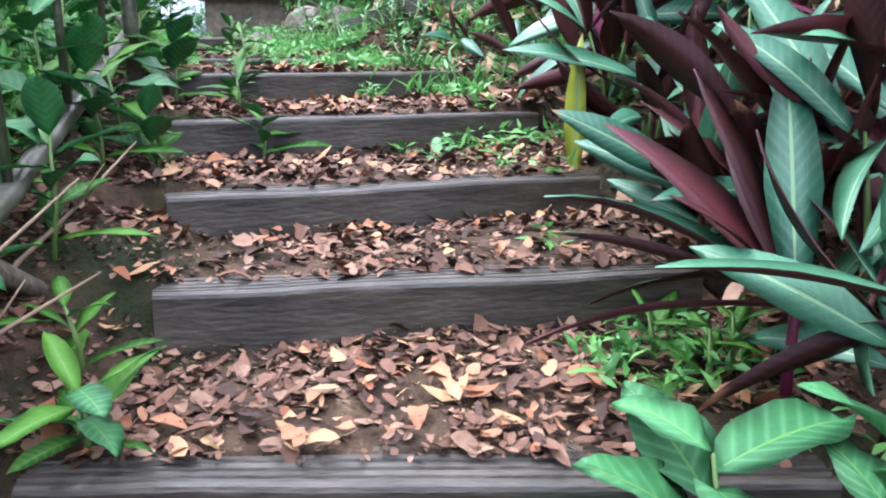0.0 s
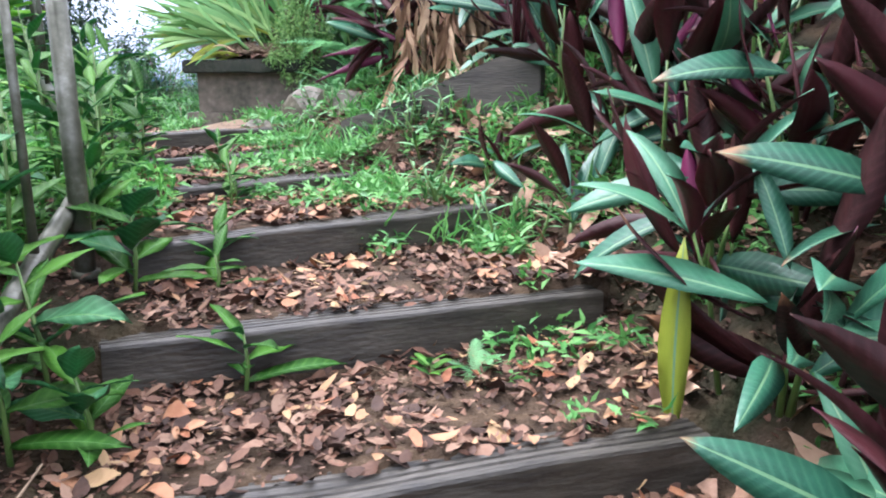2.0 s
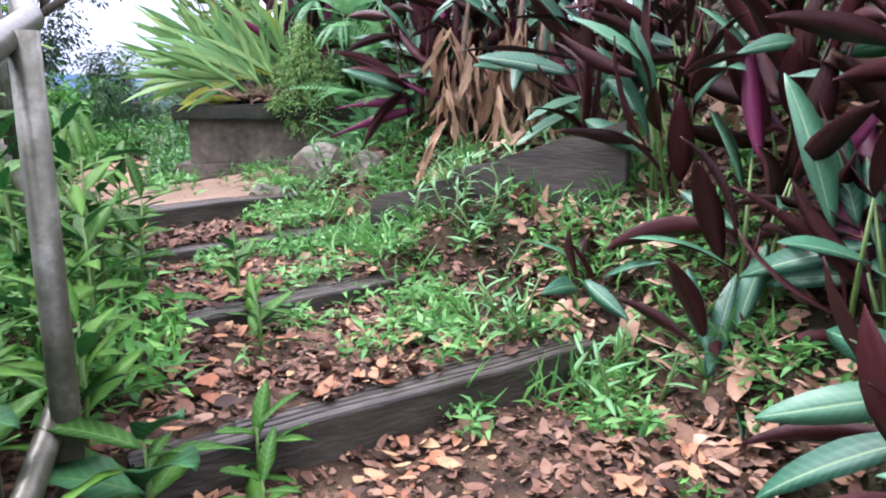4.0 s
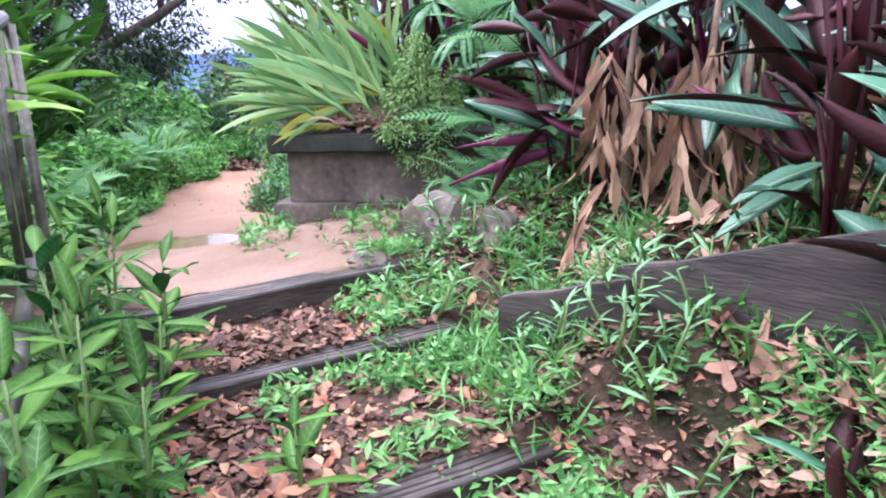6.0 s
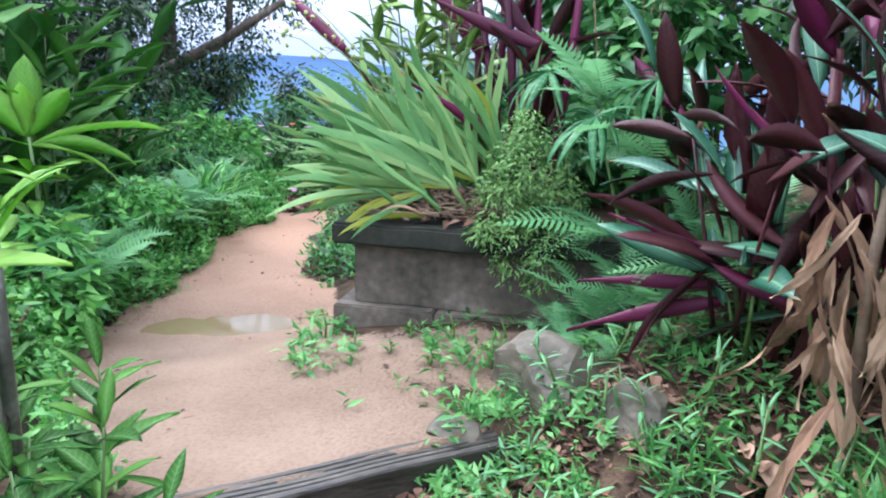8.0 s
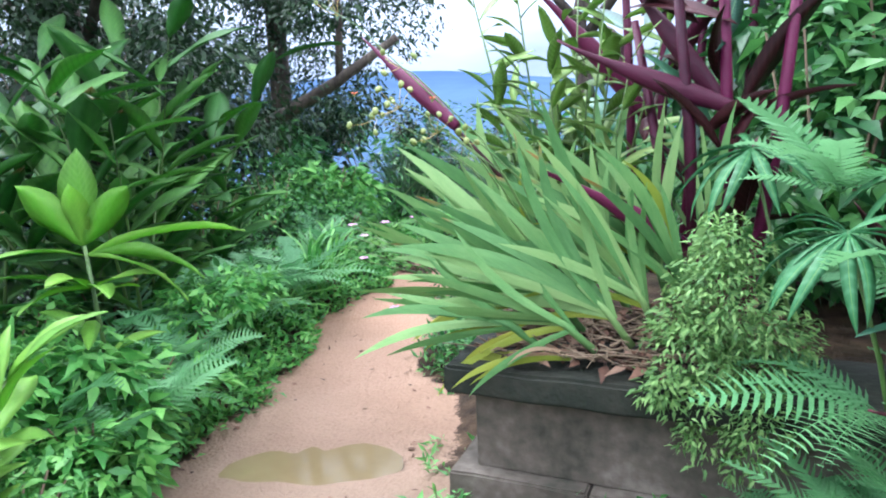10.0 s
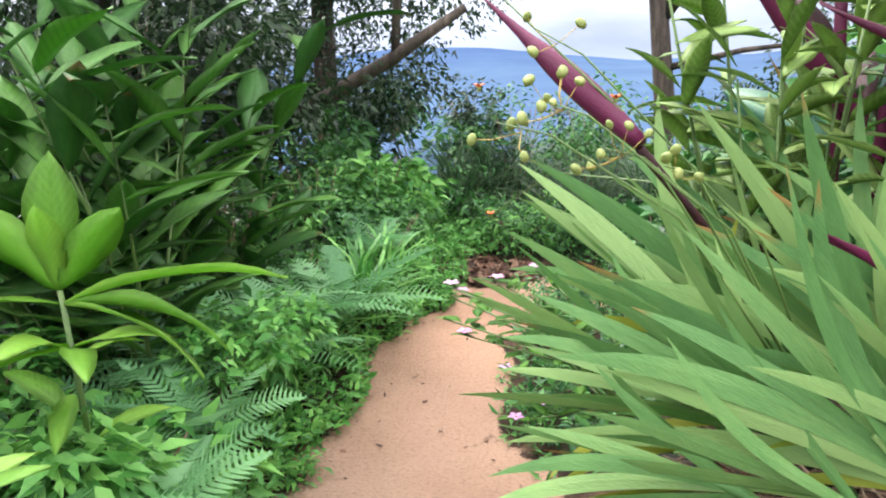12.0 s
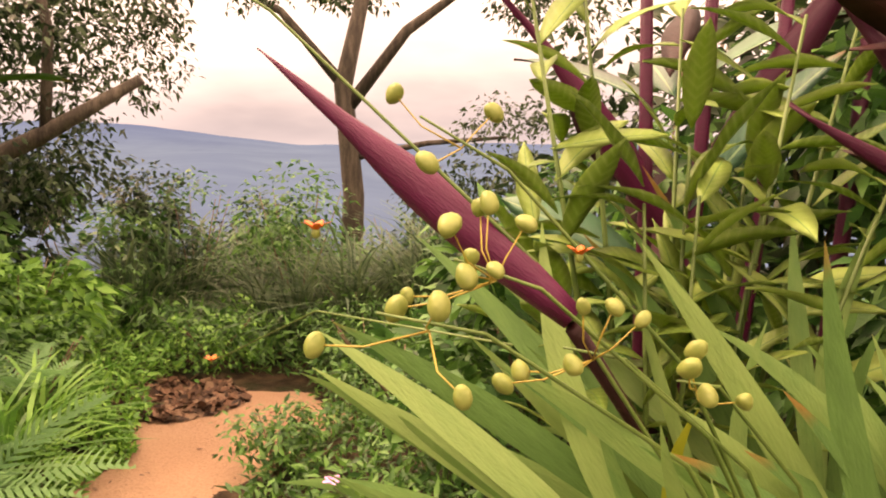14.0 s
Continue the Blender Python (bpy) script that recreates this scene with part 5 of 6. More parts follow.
# ---- along the dirt path ----
hero = thing("ginger_plant", at_ground(-3.95, 7.04, -0.02), "ginger plant with broad upright yellow-green leaves", "plant", "ginger clumps")
htop = Vector((0.03, 0, 2.47 - hero.location.z))
put("stem", tube_mesh("stem", [(0, 0, 0), htop * 0.6 + Vector((0.04, 0, 0)), htop], [0.013, 0.011, 0.008], STEM, 7), hero)
for az, el, s, spin, w in ((114, 84, 0.43, 5, 1.15), (204, 48, 0.38, 70, 1.3), (24, 50, 0.34, -60, 1.3), (300, 75, 0.3, 0, 1.1), (26, 20, 0.74, -35, 0.75), (20, 6, 0.62, -50, 0.9), (15, -2, 0.55, -30, 0.5), (250, 22, 0.4, 10, 1.0)):
    put("leaf", GINGER_UP[int(az) % 2] if el > 45 else GINGERLEAF[int(az) % 4], hero, leaf_pose(htop * (1 if el > 35 else 0.96), az, el, s, spin + U(-10, 10), w))
for az, el, s in ((300, 35, 0.42), (330, 20, 0.45), (265, 15, 0.4), (230, 28, 0.42), (10, 24, 0.4)):
    put("leaf", GINGERLEAF[int(az) % 4], hero, leaf_pose(htop * 0.82, az, el, s, U(-30, 30), 1.1))
for k in range(4):
    put("leaf", GINGERLEAF[k % 4], hero, leaf_pose(htop * (0.5 + 0.09 * k), 137 * k + 40, U(5, 40), U(0.28, 0.4), U(-20, 20)))
for gx0, gy0, st, h, sz in ((-2.66, 4.7, 4, 1.1, 0.4), (-3.5, 5.9, 4, 0.8, 0.36)):
    ginger(at_ground(gx0, gy0, -0.02), st, h, sz, 20)
SHADED = "tall clump of broad deep green leaves, shade in their colour"
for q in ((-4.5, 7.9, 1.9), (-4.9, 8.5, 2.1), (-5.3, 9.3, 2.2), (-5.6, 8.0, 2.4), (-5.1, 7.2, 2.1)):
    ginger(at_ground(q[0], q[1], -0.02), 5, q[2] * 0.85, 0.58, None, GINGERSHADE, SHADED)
for q in ((-4.6, 6.2, 1.7), (-3.9, 5.3, 1.5), (-4.3, 5.4, 1.8)):
    ginger(at_ground(q[0], q[1], -0.02), 5, q[2] * 0.85, 0.5)
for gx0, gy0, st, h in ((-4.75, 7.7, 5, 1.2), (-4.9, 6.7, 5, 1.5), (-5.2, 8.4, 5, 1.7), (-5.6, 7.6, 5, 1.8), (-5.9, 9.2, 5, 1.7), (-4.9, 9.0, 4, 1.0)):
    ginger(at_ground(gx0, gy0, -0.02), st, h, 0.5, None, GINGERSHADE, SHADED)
for gx0, gy0, st, h in ((-4.7, 6.0, 4, 1.1), (-3.4, 5.0, 4, 1.1), (-3.0, 4.3, 4, 0.95), (-3.9, 4.6, 5, 1.5), (-2.6, 3.4, 4, 0.9)):
    ginger(at_ground(gx0, gy0, -0.02), st, h, 0.45)
for sx, sy, h, w, c, lf, mt in ((-3.95, 6.9, 0.75, 0.36, 1100, 0.11, SHRUBLIGHT), (-3.75, 6.75, 0.5, 0.42, 1100, 0.11, SHRUBLIGHT), (-4.0, 7.3, 0.55, 0.45, 1200, 0.11, SHRUBLIGHT), (-4.15, 7.9, 0.6, 0.42, 1300, 0.08, SHRUBLIGHT), (-4.0, 6.3, 0.6, 0.45, 1300, 0.085, SHRUBLIGHT), (-4.45, 7.0, 0.7, 0.5, 1400, 0.085, SHRUBLIGHT), (-4.2, 8.45, 0.55, 0.38, 1000, 0.07, SHRUBLIGHT),
                                (-4.75, 9.3, 0.5, 0.4, 900, 0.06, SHRUB), (-4.3, 9.75, 0.25, 0.3, 500, 0.05, SHRUBLIGHT), (-4.75, 10.6, 0.6, 0.5, 1000, 0.06, SHRUB), (-4.6, 6.9, 0.7, 0.5, 1000, 0.07, SHRUB), (-4.9, 8.0, 0.9, 0.55, 1100, 0.07, SHRUB),
                                (-3.5, 6.2, 0.4, 0.35, 700, 0.06, SHRUBLIGHT), (-5.3, 9.4, 1.1, 0.7, 1200, 0.07, SHRUBLIGHT), (-5.4, 10.6, 1.1, 0.7, 1200, 0.07, SHRUB), (-3.2, 10.0, 0.4, 0.35, 700, 0.05, SHRUB), (-2.6, 10.6, 0.5, 0.5, 800, 0.05, SHRUB),
                                (-2.9, 11.7, 0.5, 0.6, 900, 0.05, SHRUB), (-4.2, 12.2, 0.5, 0.6, 900, 0.055, SHRUBLIGHT), (-5.3, 12.1, 0.7, 0.7, 1100, 0.06, SHRUB), (-1.9, 11.4, 0.8, 0.7, 1000, 0.06, SHRUB), (-3.0, 12.9, 0.8, 0.8, 1200, 0.06, SHRUB)):
    shrub(at_ground(sx, sy), h, w, c, lf, mt, "dense low green shrub beside the dirt path")
for fx, fy in ((-4.3, 8.85), (-4.1, 8.35), (-4.4, 9.3), (-4.35, 7.9), (-4.6, 10.2), (-4.45, 8.6), (-4.15, 7.5), (-4.2, 9.0)):
    fern(at_ground(fx, fy, 0.3), 10, U(0.45, 0.65), 0, 180, (5, 50))

for fx, fy in ((-3.72, 7.2), (-3.6, 6.95), (-3.95, 7.6), (-3.85, 6.75)):
    fern(at_ground(fx, fy, 0.3), 9, U(0.4, 0.55), 0, 180, (15, 60))
for fx, fy in ((-0.75, 6.55), (-0.5, 6.7), (-0.35, 6.45), (-0.6, 6.95), (-0.25, 6.7), (-0.9, 6.6), (-0.45, 6.3)):
    fern(at_ground(fx, fy, 0.1), 9, U(0.3, 0.45), 210, 140, (15, 65))


def grass_tuft(at, count, ln, wide, mat, label, name="grass_tuft", group="grass tufts"):
    ob = thing(name, at, label, "grass", group)
    vs, fs = [], []
    for k in range(count):
        az, el = U(0, 6.28), U(0.5, 1.45)
        d = Vector((math.cos(az) * math.cos(el), math.sin(az) * math.cos(el), math.sin(el)))
        s = Vector((-math.sin(az), math.cos(az), 0)) * wide
        p = Vector((U(-0.08, 0.08), U(-0.08, 0.08), -0.02))
        L_ = ln * U(0.6, 1.15)
        dr = Vector((math.cos(az), math.sin(az), -1.2)) * L_ * 0.22
        i = len(vs)
        vs += [p - s * 0.6, p + s * 0.6, p + d * L_ * 0.5 + s, p + d * L_ * 0.5 - s, p + d * L_ * 0.8 + dr * 0.5 + s * 0.7, p + d * L_ * 0.8 + dr * 0.5 - s * 0.7, p + d * L_ + dr]
        fs += [(i, i + 1, i + 2, i + 3), (i + 3, i + 2, i + 4, i + 5), (i + 5, i + 4, i + 6)]
    put("grass_clump", mesh_of("grass_clump", vs, fs, mat), ob)
    return ob


for q, c, ln in (((-4.35, 9.55), 60, 0.7), ((-4.5, 10.1), 50, 0.6), ((-4.3, 8.95), 40, 0.5)):
    grass_tuft(at_ground(*q, 0.1), c, ln, 0.013, SHRUBLIGHT, "arching tuft of broad green grass blades")
for k in range(34):
    grass_tuft(at_ground(U(-5.4, -1.6), U(12.6, 15.5), 0.1), 90, U(1.1, 1.7), 0.012, TALLGRASS, "tall clump of grey-green grass")
for k in range(14):
    gx0, gy0 = U(-6.2, -1.2), U(13.5, 17.5)
    shrub(at_ground(gx0, gy0), U(1.3, 2.2), U(0.7, 1.0), 1500, 0.08, SHRUB if k % 2 else SHRUBDARK, "tall green shrub at the edge of the slope")


# ---- trees ----
def tree(base, trunk, limbs, blobs, leaves, leaf, mat, label):
    ob = thing("tree", base, label, "tree", "trees")
    put("trunk", tube_mesh("trunk", [Vector(p) for p, r in trunk], [r for p, r in trunk], BARK, 12), ob)
    for pts in limbs:
        put("limb", tube_mesh("limb", [Vector(p) for p, r in pts], [r for p, r in pts], BARK, 9), ob)
    put("crown", crown_mesh("crown", blobs, leaves, leaf, mat, 0.42, 0.5, 0.3), ob)
    return ob


def blobs_round(c, r, k, size, squash=0.7):
    return [(c[0] + U(-1, 1) * r[0], c[1] + U(-1, 1) * r[1], c[2] + U(-1, 1) * r[2], size * U(0.6, 1.2), squash) for _ in range(k)]


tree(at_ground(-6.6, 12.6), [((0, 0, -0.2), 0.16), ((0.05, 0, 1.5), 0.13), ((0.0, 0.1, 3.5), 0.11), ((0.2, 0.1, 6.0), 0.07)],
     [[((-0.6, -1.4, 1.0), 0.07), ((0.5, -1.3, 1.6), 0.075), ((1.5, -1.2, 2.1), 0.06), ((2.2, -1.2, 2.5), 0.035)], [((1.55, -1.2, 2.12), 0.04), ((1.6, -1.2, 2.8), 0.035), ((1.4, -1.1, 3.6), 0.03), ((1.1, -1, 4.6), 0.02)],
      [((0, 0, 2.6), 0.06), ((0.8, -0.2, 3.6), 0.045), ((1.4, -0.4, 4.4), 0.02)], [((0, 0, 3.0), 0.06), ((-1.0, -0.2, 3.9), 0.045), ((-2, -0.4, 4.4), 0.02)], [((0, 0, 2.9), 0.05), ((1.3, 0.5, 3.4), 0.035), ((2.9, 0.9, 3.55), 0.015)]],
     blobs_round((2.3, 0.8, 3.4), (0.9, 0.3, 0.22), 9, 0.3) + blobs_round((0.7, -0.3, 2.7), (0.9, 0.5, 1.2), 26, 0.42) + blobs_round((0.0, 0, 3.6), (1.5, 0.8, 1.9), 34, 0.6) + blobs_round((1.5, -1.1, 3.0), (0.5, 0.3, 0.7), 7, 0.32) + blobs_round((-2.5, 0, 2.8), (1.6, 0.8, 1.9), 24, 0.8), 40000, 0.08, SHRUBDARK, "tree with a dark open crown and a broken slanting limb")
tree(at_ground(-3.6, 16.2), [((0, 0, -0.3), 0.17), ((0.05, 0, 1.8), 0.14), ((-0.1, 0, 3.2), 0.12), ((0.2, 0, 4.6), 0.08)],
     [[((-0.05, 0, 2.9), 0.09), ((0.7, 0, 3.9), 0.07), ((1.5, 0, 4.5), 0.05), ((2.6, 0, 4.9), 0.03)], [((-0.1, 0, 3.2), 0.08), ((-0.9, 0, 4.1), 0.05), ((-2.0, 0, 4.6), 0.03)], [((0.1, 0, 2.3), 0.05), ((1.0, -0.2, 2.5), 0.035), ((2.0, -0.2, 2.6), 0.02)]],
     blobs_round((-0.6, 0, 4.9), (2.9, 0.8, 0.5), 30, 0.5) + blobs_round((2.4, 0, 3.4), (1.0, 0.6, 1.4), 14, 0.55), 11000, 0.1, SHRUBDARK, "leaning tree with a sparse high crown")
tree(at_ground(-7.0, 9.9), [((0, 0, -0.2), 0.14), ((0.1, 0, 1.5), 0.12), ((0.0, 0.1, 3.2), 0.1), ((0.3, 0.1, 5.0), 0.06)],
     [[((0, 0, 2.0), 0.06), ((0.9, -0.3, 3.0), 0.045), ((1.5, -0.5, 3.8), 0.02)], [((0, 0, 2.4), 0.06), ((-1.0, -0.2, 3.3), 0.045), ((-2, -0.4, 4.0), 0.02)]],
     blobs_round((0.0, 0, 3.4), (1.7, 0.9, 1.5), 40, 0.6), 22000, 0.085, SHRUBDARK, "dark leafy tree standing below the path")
# shrubs added out of view below the handrail to shade the lowest steps
for tx0, ty0, h in ((-2.35, 0.7, 2.3), (-2.45, 1.6, 2.4), (-2.6, 2.4, 2.1)):
    shrub(at_ground(tx0, ty0), h, 0.85, 1700, 0.12, SHRUB, "tall green shrub out of view, added to shade the steps", group="thicket below the path")
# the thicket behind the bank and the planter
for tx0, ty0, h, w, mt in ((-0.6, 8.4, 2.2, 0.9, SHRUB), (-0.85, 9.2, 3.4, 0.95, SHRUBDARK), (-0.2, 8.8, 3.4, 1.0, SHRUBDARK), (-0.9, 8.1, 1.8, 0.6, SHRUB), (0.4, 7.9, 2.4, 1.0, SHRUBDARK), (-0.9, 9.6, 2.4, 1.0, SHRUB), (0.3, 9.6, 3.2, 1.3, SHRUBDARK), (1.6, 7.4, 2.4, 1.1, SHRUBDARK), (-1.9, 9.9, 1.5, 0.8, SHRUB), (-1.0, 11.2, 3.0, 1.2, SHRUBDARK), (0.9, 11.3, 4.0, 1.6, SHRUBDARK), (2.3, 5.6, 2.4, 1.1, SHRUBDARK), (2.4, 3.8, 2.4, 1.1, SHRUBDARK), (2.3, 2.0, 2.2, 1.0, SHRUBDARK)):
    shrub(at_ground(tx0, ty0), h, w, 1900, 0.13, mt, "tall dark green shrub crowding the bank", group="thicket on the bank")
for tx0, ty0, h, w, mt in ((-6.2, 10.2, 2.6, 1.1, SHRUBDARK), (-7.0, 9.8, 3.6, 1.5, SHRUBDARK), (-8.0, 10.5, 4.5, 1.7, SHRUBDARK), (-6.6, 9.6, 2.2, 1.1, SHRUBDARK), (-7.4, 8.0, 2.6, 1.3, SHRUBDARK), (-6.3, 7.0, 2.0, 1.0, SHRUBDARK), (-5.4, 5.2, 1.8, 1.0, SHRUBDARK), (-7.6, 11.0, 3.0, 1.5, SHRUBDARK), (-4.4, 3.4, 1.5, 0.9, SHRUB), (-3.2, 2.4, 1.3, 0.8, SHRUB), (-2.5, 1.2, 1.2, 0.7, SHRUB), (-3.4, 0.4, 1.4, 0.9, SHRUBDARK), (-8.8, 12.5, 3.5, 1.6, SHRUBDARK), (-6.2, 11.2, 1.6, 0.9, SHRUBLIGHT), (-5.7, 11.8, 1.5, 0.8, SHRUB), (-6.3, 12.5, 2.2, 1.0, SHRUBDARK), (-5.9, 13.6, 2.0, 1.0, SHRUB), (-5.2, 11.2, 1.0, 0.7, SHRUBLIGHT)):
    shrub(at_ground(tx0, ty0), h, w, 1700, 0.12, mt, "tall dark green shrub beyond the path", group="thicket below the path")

# ---- puddle ----
pv, pf = [(0, 0, 0)], []
for k in range(40):
    a = 2 * math.pi * k / 40
    r = 1 + 0.3 * math.sin(2 * a + 1) + 0.16 * math.sin(3 * a + 0.6) + 0.1 * math.sin(5 * a) + 0.05 * math.sin(9 * a)
    pv.append((0.3 * r * math.cos(a), 0.44 * r * math.sin(a), 0))
pf = [(0, 1 + k, 1 + (k + 1) % 40) for k in range(40)]
pz = float(terrain(-3.03, 7.25)[0][0])
tagged(put("puddle", mesh_of("puddle", pv, pf, WATER), None, pose(-3.0, 7.16, pz + 0.018, 0, 0, 20)), "shallow muddy puddle on the dirt path", "puddle", kind="structure")

# ---- fallen leaves, weeds and grass ----
patchy = lambda x, y, s, lim: np.array([noise.noise(Vector((a * s, b * s, 9))) for a, b in zip(x, y)]) > lim
def spread_points(n_, xr, yr, keep):
    x, y = rng.uniform(*xr, n_), rng.uniform(*yr, n_)
    z, inside, across = terrain(x, y)
    ok = keep(x, y, inside, across)
    return np.stack([x, y, z], 1)[ok]


on_steps = lambda x, y: (y - 5.1 - 0.84 * (x + 2.02)) < 0
p = spread_points(90000, (-1.9, 1.2), (-0.3, 6.2), lambda x, y, i, a: on_steps(x, y) & (rng.random(len(x)) < np.where(a < -0.62, 0.3, np.where(a < -0.15, 0.75, 0.5)) * np.where(patchy(x, y, 2.6, -0.12), 1, 0.25)))
p[:, 2] += rng.uniform(0.003, 0.025, len(p))
tagged(new("leaf_litter", scatter_ovals("leaf_litter", p, 0.014 + 0.055 * rng.random(len(p)) ** 2.6, LITTER, 0.45, 0.6, 0.32)), "brown fallen leaves strewn over the steps", "leaf litter", kind="stuff")
# crumbs of bark and broken leaf on the soil beside the steps
p = spread_points(26000, (-1.7, 1.0), (-0.3, 6.2), lambda x, y, i, a: on_steps(x, y) & (rng.random(len(x)) < np.where(a < -0.5, 0.95, 0.35)))
p[:, 2] += rng.uniform(0.001, 0.012, len(p))
tagged(new("soil_crumbs", scatter_ovals("soil_crumbs", p, rng.uniform(0.007, 0.024, len(p)), LITTER, 0.5, 0.8, 0.4)), "dark crumbs of bark and broken leaves on soil", "leaf litter", kind="stuff")
p = spread_points(1500, (-4.6, -3.6), (10.6, 12), lambda x, y, i, a: (np.hypot(x + 4.2, y - 11.3) < 0.5))
p[:, 2] += 0.015
tagged(new("leaf_litter", scatter_ovals("leaf_litter", p, rng.uniform(0.05, 0.12, len(p)), LITTER)), "reddish dead leaves at the path's end", "leaf litter", kind="stuff")


# large tan leaves lie under the clumps on the bank
TANLITTER = material("tan_fallen_leaves", [(0.09, 0.05, 0.03), (0.24, 0.14, 0.085), (0.42, 0.28, 0.19)], 0.75, 10, pick="island", bump=0.6, gleam=0.25)
p = spread_points(2600, (-0.5, 1.3), (1.2, 5.9), lambda x, y, i, a: (a > 0.62) & patchy(x, y, 2.2, -0.1))
p[:, 2] += rng.uniform(0.01, 0.05, len(p))
tagged(new("leaf_litter", scatter_ovals("leaf_litter", p, rng.uniform(0.05, 0.14, len(p)), TANLITTER, 0.6, 0.42, 0.5)), "large tan dead leaves lying under the bank plants", "leaf litter", kind="stuff")

ORANGELITTER = material("reddish_fallen_leaves", [(0.08, 0.03, 0.015), (0.22, 0.085, 0.04), (0.3, 0.16, 0.085), (0.3, 0.2, 0.1)], 0.7, 10, pick="island", bump=0.6, gleam=0.25)
p = spread_points(5200, (-1.9, 0.9), (-0.3, 6.0), lambda x, y, i, a: on_steps(x, y) & (np.abs(a) < 0.75) & patchy(x, y, 3.1, -0.05))
p[:, 2] += rng.uniform(0.012, 0.032, len(p))
tagged(new("leaf_litter", scatter_ovals("leaf_litter", p, 0.025 + 0.055 * rng.random(len(p)) ** 2, ORANGELITTER, 0.55, 0.55, 0.35)), "reddish and tan dead leaves among the brown litter", "leaf litter", kind="stuff")


def weed_patch(n_, xr, yr, keep, size, mat, label, name="weeds", width=0.3, up=(0.0, 0.07), rise=0.5):
    q = spread_points(n_, xr, yr, keep)
    q = np.repeat(q, 5, 0) + np.stack([rng.normal(0, 0.02, 5 * len(q)), rng.normal(0, 0.02, 5 * len(q)), rng.uniform(*up, 5 * len(q))], 1)
    d = rng.normal(0, 1, q.shape) * [1, 1, 0.4] + [0, 0, rise]
    tagged(new(name, scatter_leaves(name, q, d, rng.uniform(*size, len(q)), mat, width)), label, "weeds", kind="stuff")

weed_patch(16000, (-5.0, -2.2), (4.8, 11.0), lambda x, y, i, a: (i > 0.02) & (i < 0.5) & (a < 0), (0.035, 0.075), SHRUBLIGHT, "low green weeds creeping over the path's edge", "edge_weeds", 0.45, (0.0, 0.13))


weed_patch(5200, (-1.5, 1.2), (3.4, 6.4), lambda x, y, i, a: (a > 0.12) & patchy(x, y, 3.0, 0.0), (0.025, 0.075), GRASS, "small green weeds and grass covering the bank")
weed_patch(500, (-1.2, 0.7), (3.5, 6.1), lambda x, y, i, a: (a > 0.2) & patchy(x, y, 2.2, -0.1), (0.07, 0.17), GRASS, "long grass blades among the bank weeds", "grass_blades", 0.09, (0.0, 0.05), 1.2)
weed_patch(1900, (-0.6, 1.4), (0.8, 3.5), lambda x, y, i, a: (a > 0.3) & patchy(x, y, 3, 0.05), (0.03, 0.07), GRASS, "small green weeds beside the steps")
weed_patch(5000, (-2.6, -0.6), (0.2, 5.0), lambda x, y, i, a: (a < np.where(y < 3.3, -1.0, -0.62)) & patchy(x, y, 2, -0.15), (0.04, 0.1), SHRUBLIGHT, "low green weeds under the handrail", rise=0.7, up=(0, 0.16))
weed_patch(900, (-1.4, -0.4), (3.6, 5.3), lambda x, y, i, a: (np.abs(a) < 0.45) & patchy(x, y, 4, 0.1), (0.03, 0.07), GRASS, "sparse weeds growing on the treads")
weed_patch(7000, (-6.5, -3.4), (5.2, 12.0), lambda x, y, i, a: (a < -0.5) & (i < 0.1), (0.05, 0.11), SHRUBLIGHT, "leafy green undergrowth beside the dirt path", rise=0.8, up=(0, 0.25))
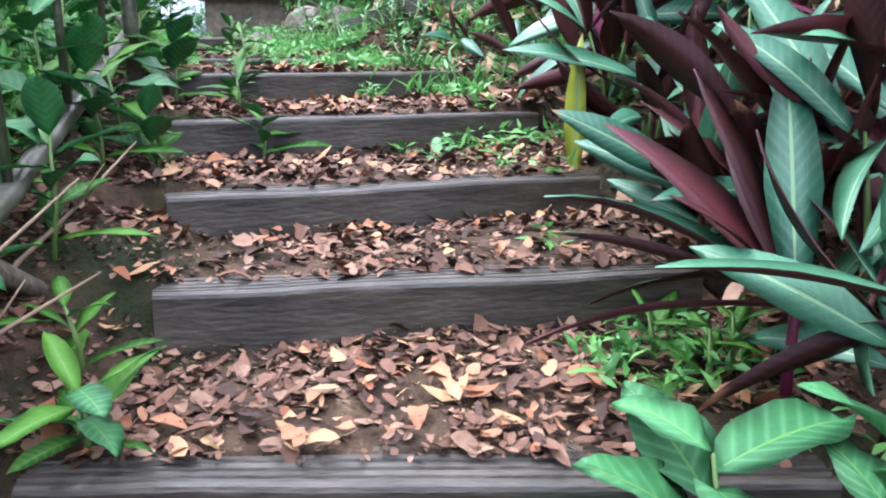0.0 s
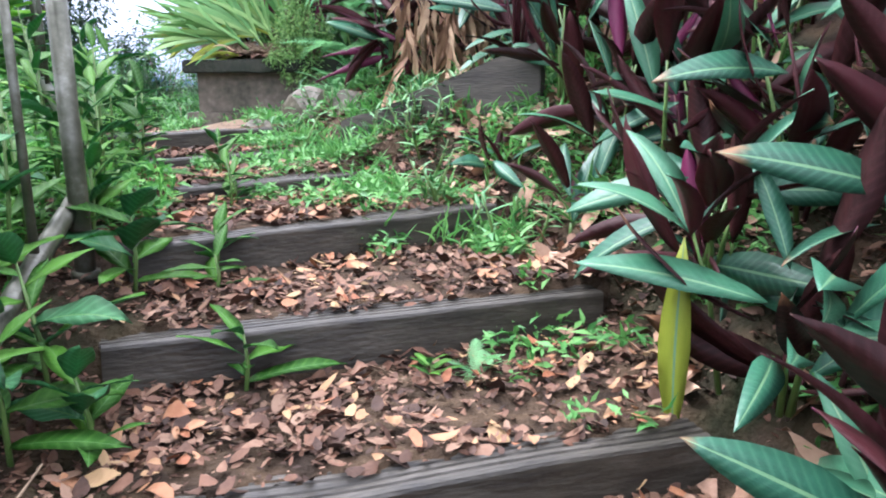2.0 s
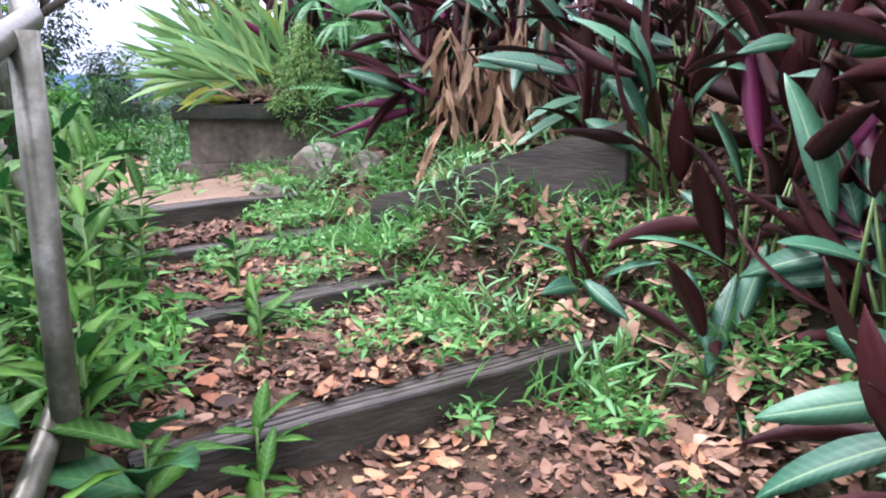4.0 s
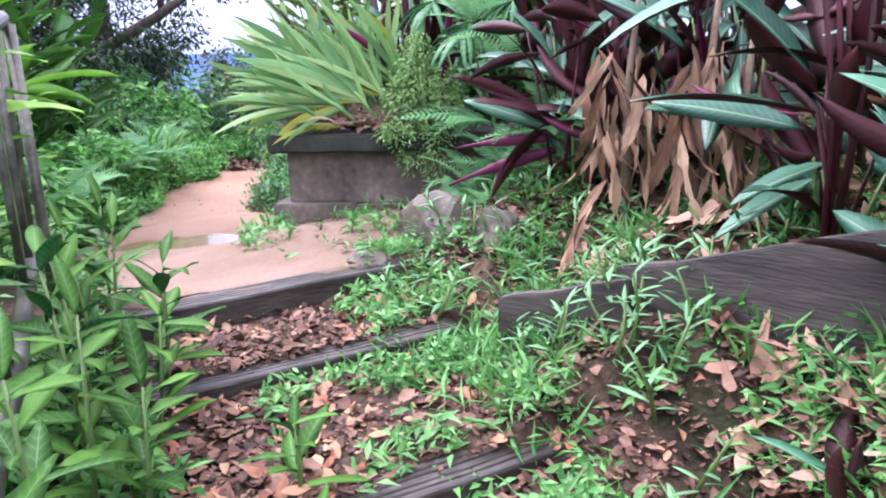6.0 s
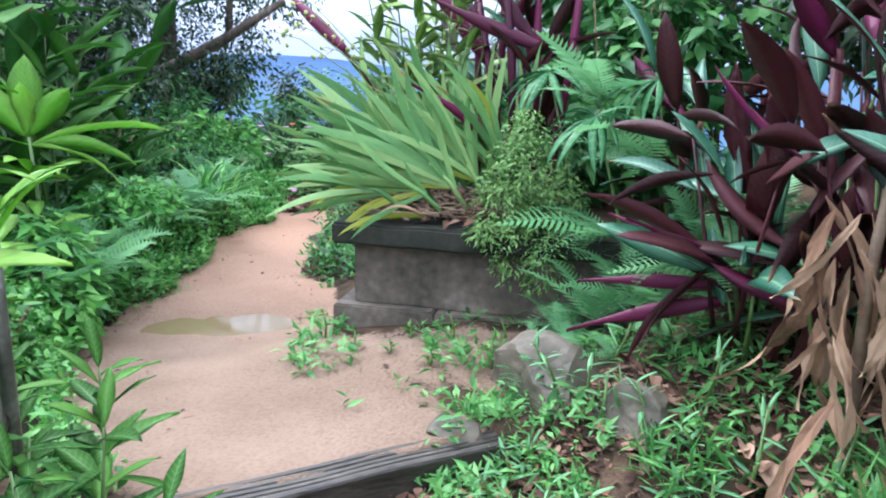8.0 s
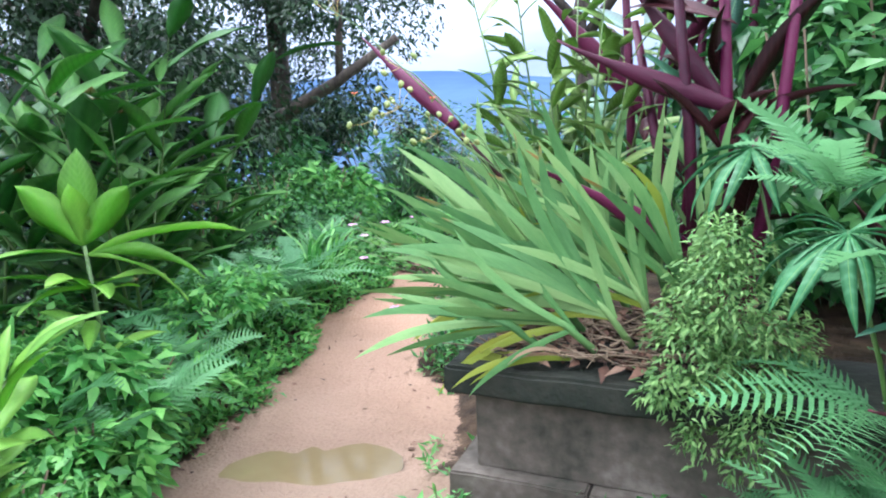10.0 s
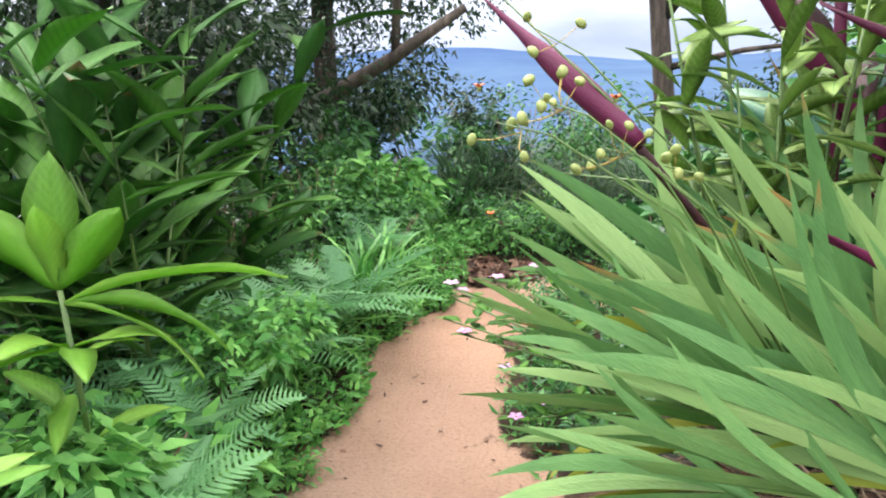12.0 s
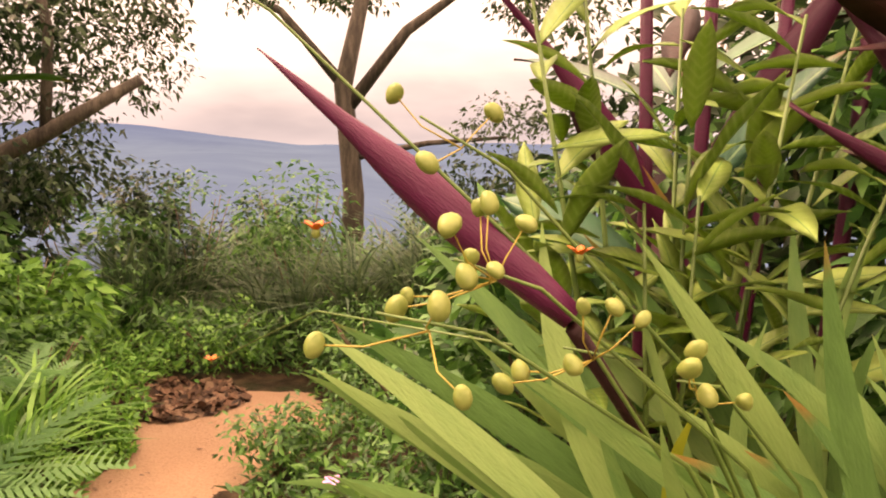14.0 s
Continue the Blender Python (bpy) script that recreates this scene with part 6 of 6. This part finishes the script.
weed_patch(4500, (-3.3, 0.5), (8.2, 12.6), lambda x, y, i, a: (a > 0.35) & (i < 0.1), (0.05, 0.1), SHRUB, "leafy green undergrowth behind the planter", rise=0.8, up=(0, 0.2))
weed_patch(9000, (-9, 2), (11.8, 18), lambda x, y, i, a: (y > 11.6), (0.06, 0.14), SHRUB, "rough green growth at the edge of the slope", rise=0.9, up=(0, 0.45))
weed_patch(500, (-2.3, -0.9), (5.6, 6.9), lambda x, y, i, a: (a > 0.3) & patchy(x, y, 3.5, 0.1), (0.03, 0.08), GRASS, "small weeds at the foot of the planter")
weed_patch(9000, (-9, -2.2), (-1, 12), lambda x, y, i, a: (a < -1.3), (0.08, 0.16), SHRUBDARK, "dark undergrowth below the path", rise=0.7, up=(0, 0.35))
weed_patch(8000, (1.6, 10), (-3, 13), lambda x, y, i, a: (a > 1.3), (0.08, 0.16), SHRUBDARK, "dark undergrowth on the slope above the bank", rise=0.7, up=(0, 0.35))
# bits fallen on the bare path
p = spread_points(700, (-4.4, -1.6), (5.6, 11.2), lambda x, y, i, a: (i > 0.3) & (~on_steps(x, y)) & (rng.random(len(x)) < np.where(i > 0.95, 0.3, 1.0)))
p[:, 2] += 0.006
tagged(new("path_litter", scatter_ovals("path_litter", p, rng.uniform(0.012, 0.045, len(p)), LITTER, 0.4, 0.5, 0.2)), "scattered dead leaves and bits on the dirt path", "leaf litter", kind="stuff")
weed_patch(1500, (-4.8, -1.4), (5.7, 11.6), lambda x, y, i, a: (i > 0.02) & (i < 0.6) & (~on_steps(x, y)) & patchy(x, y, 2.4, -0.05), (0.03, 0.08), GRASS, "grass and weeds fringing the dirt path", rise=0.7, up=(0, 0.05))
# far slopes
p = spread_points(22000, (-110, 100), (50, 128), lambda x, y, i, a: y > 0)
p = np.repeat(p, 3, 0) + rng.normal(0, 1, (3 * len(p), 3)) * [0.8, 0.8, 0.9] + [0, 0, 1.0]
tagged(new("far_woods", scatter_leaves("far_woods", p, rng.normal(0, 1, p.shape), rng.uniform(0.4, 0.9, len(p)), SHRUBDARK, 0.7)), "dark green woods on the slope below", "woods", kind="stuff")
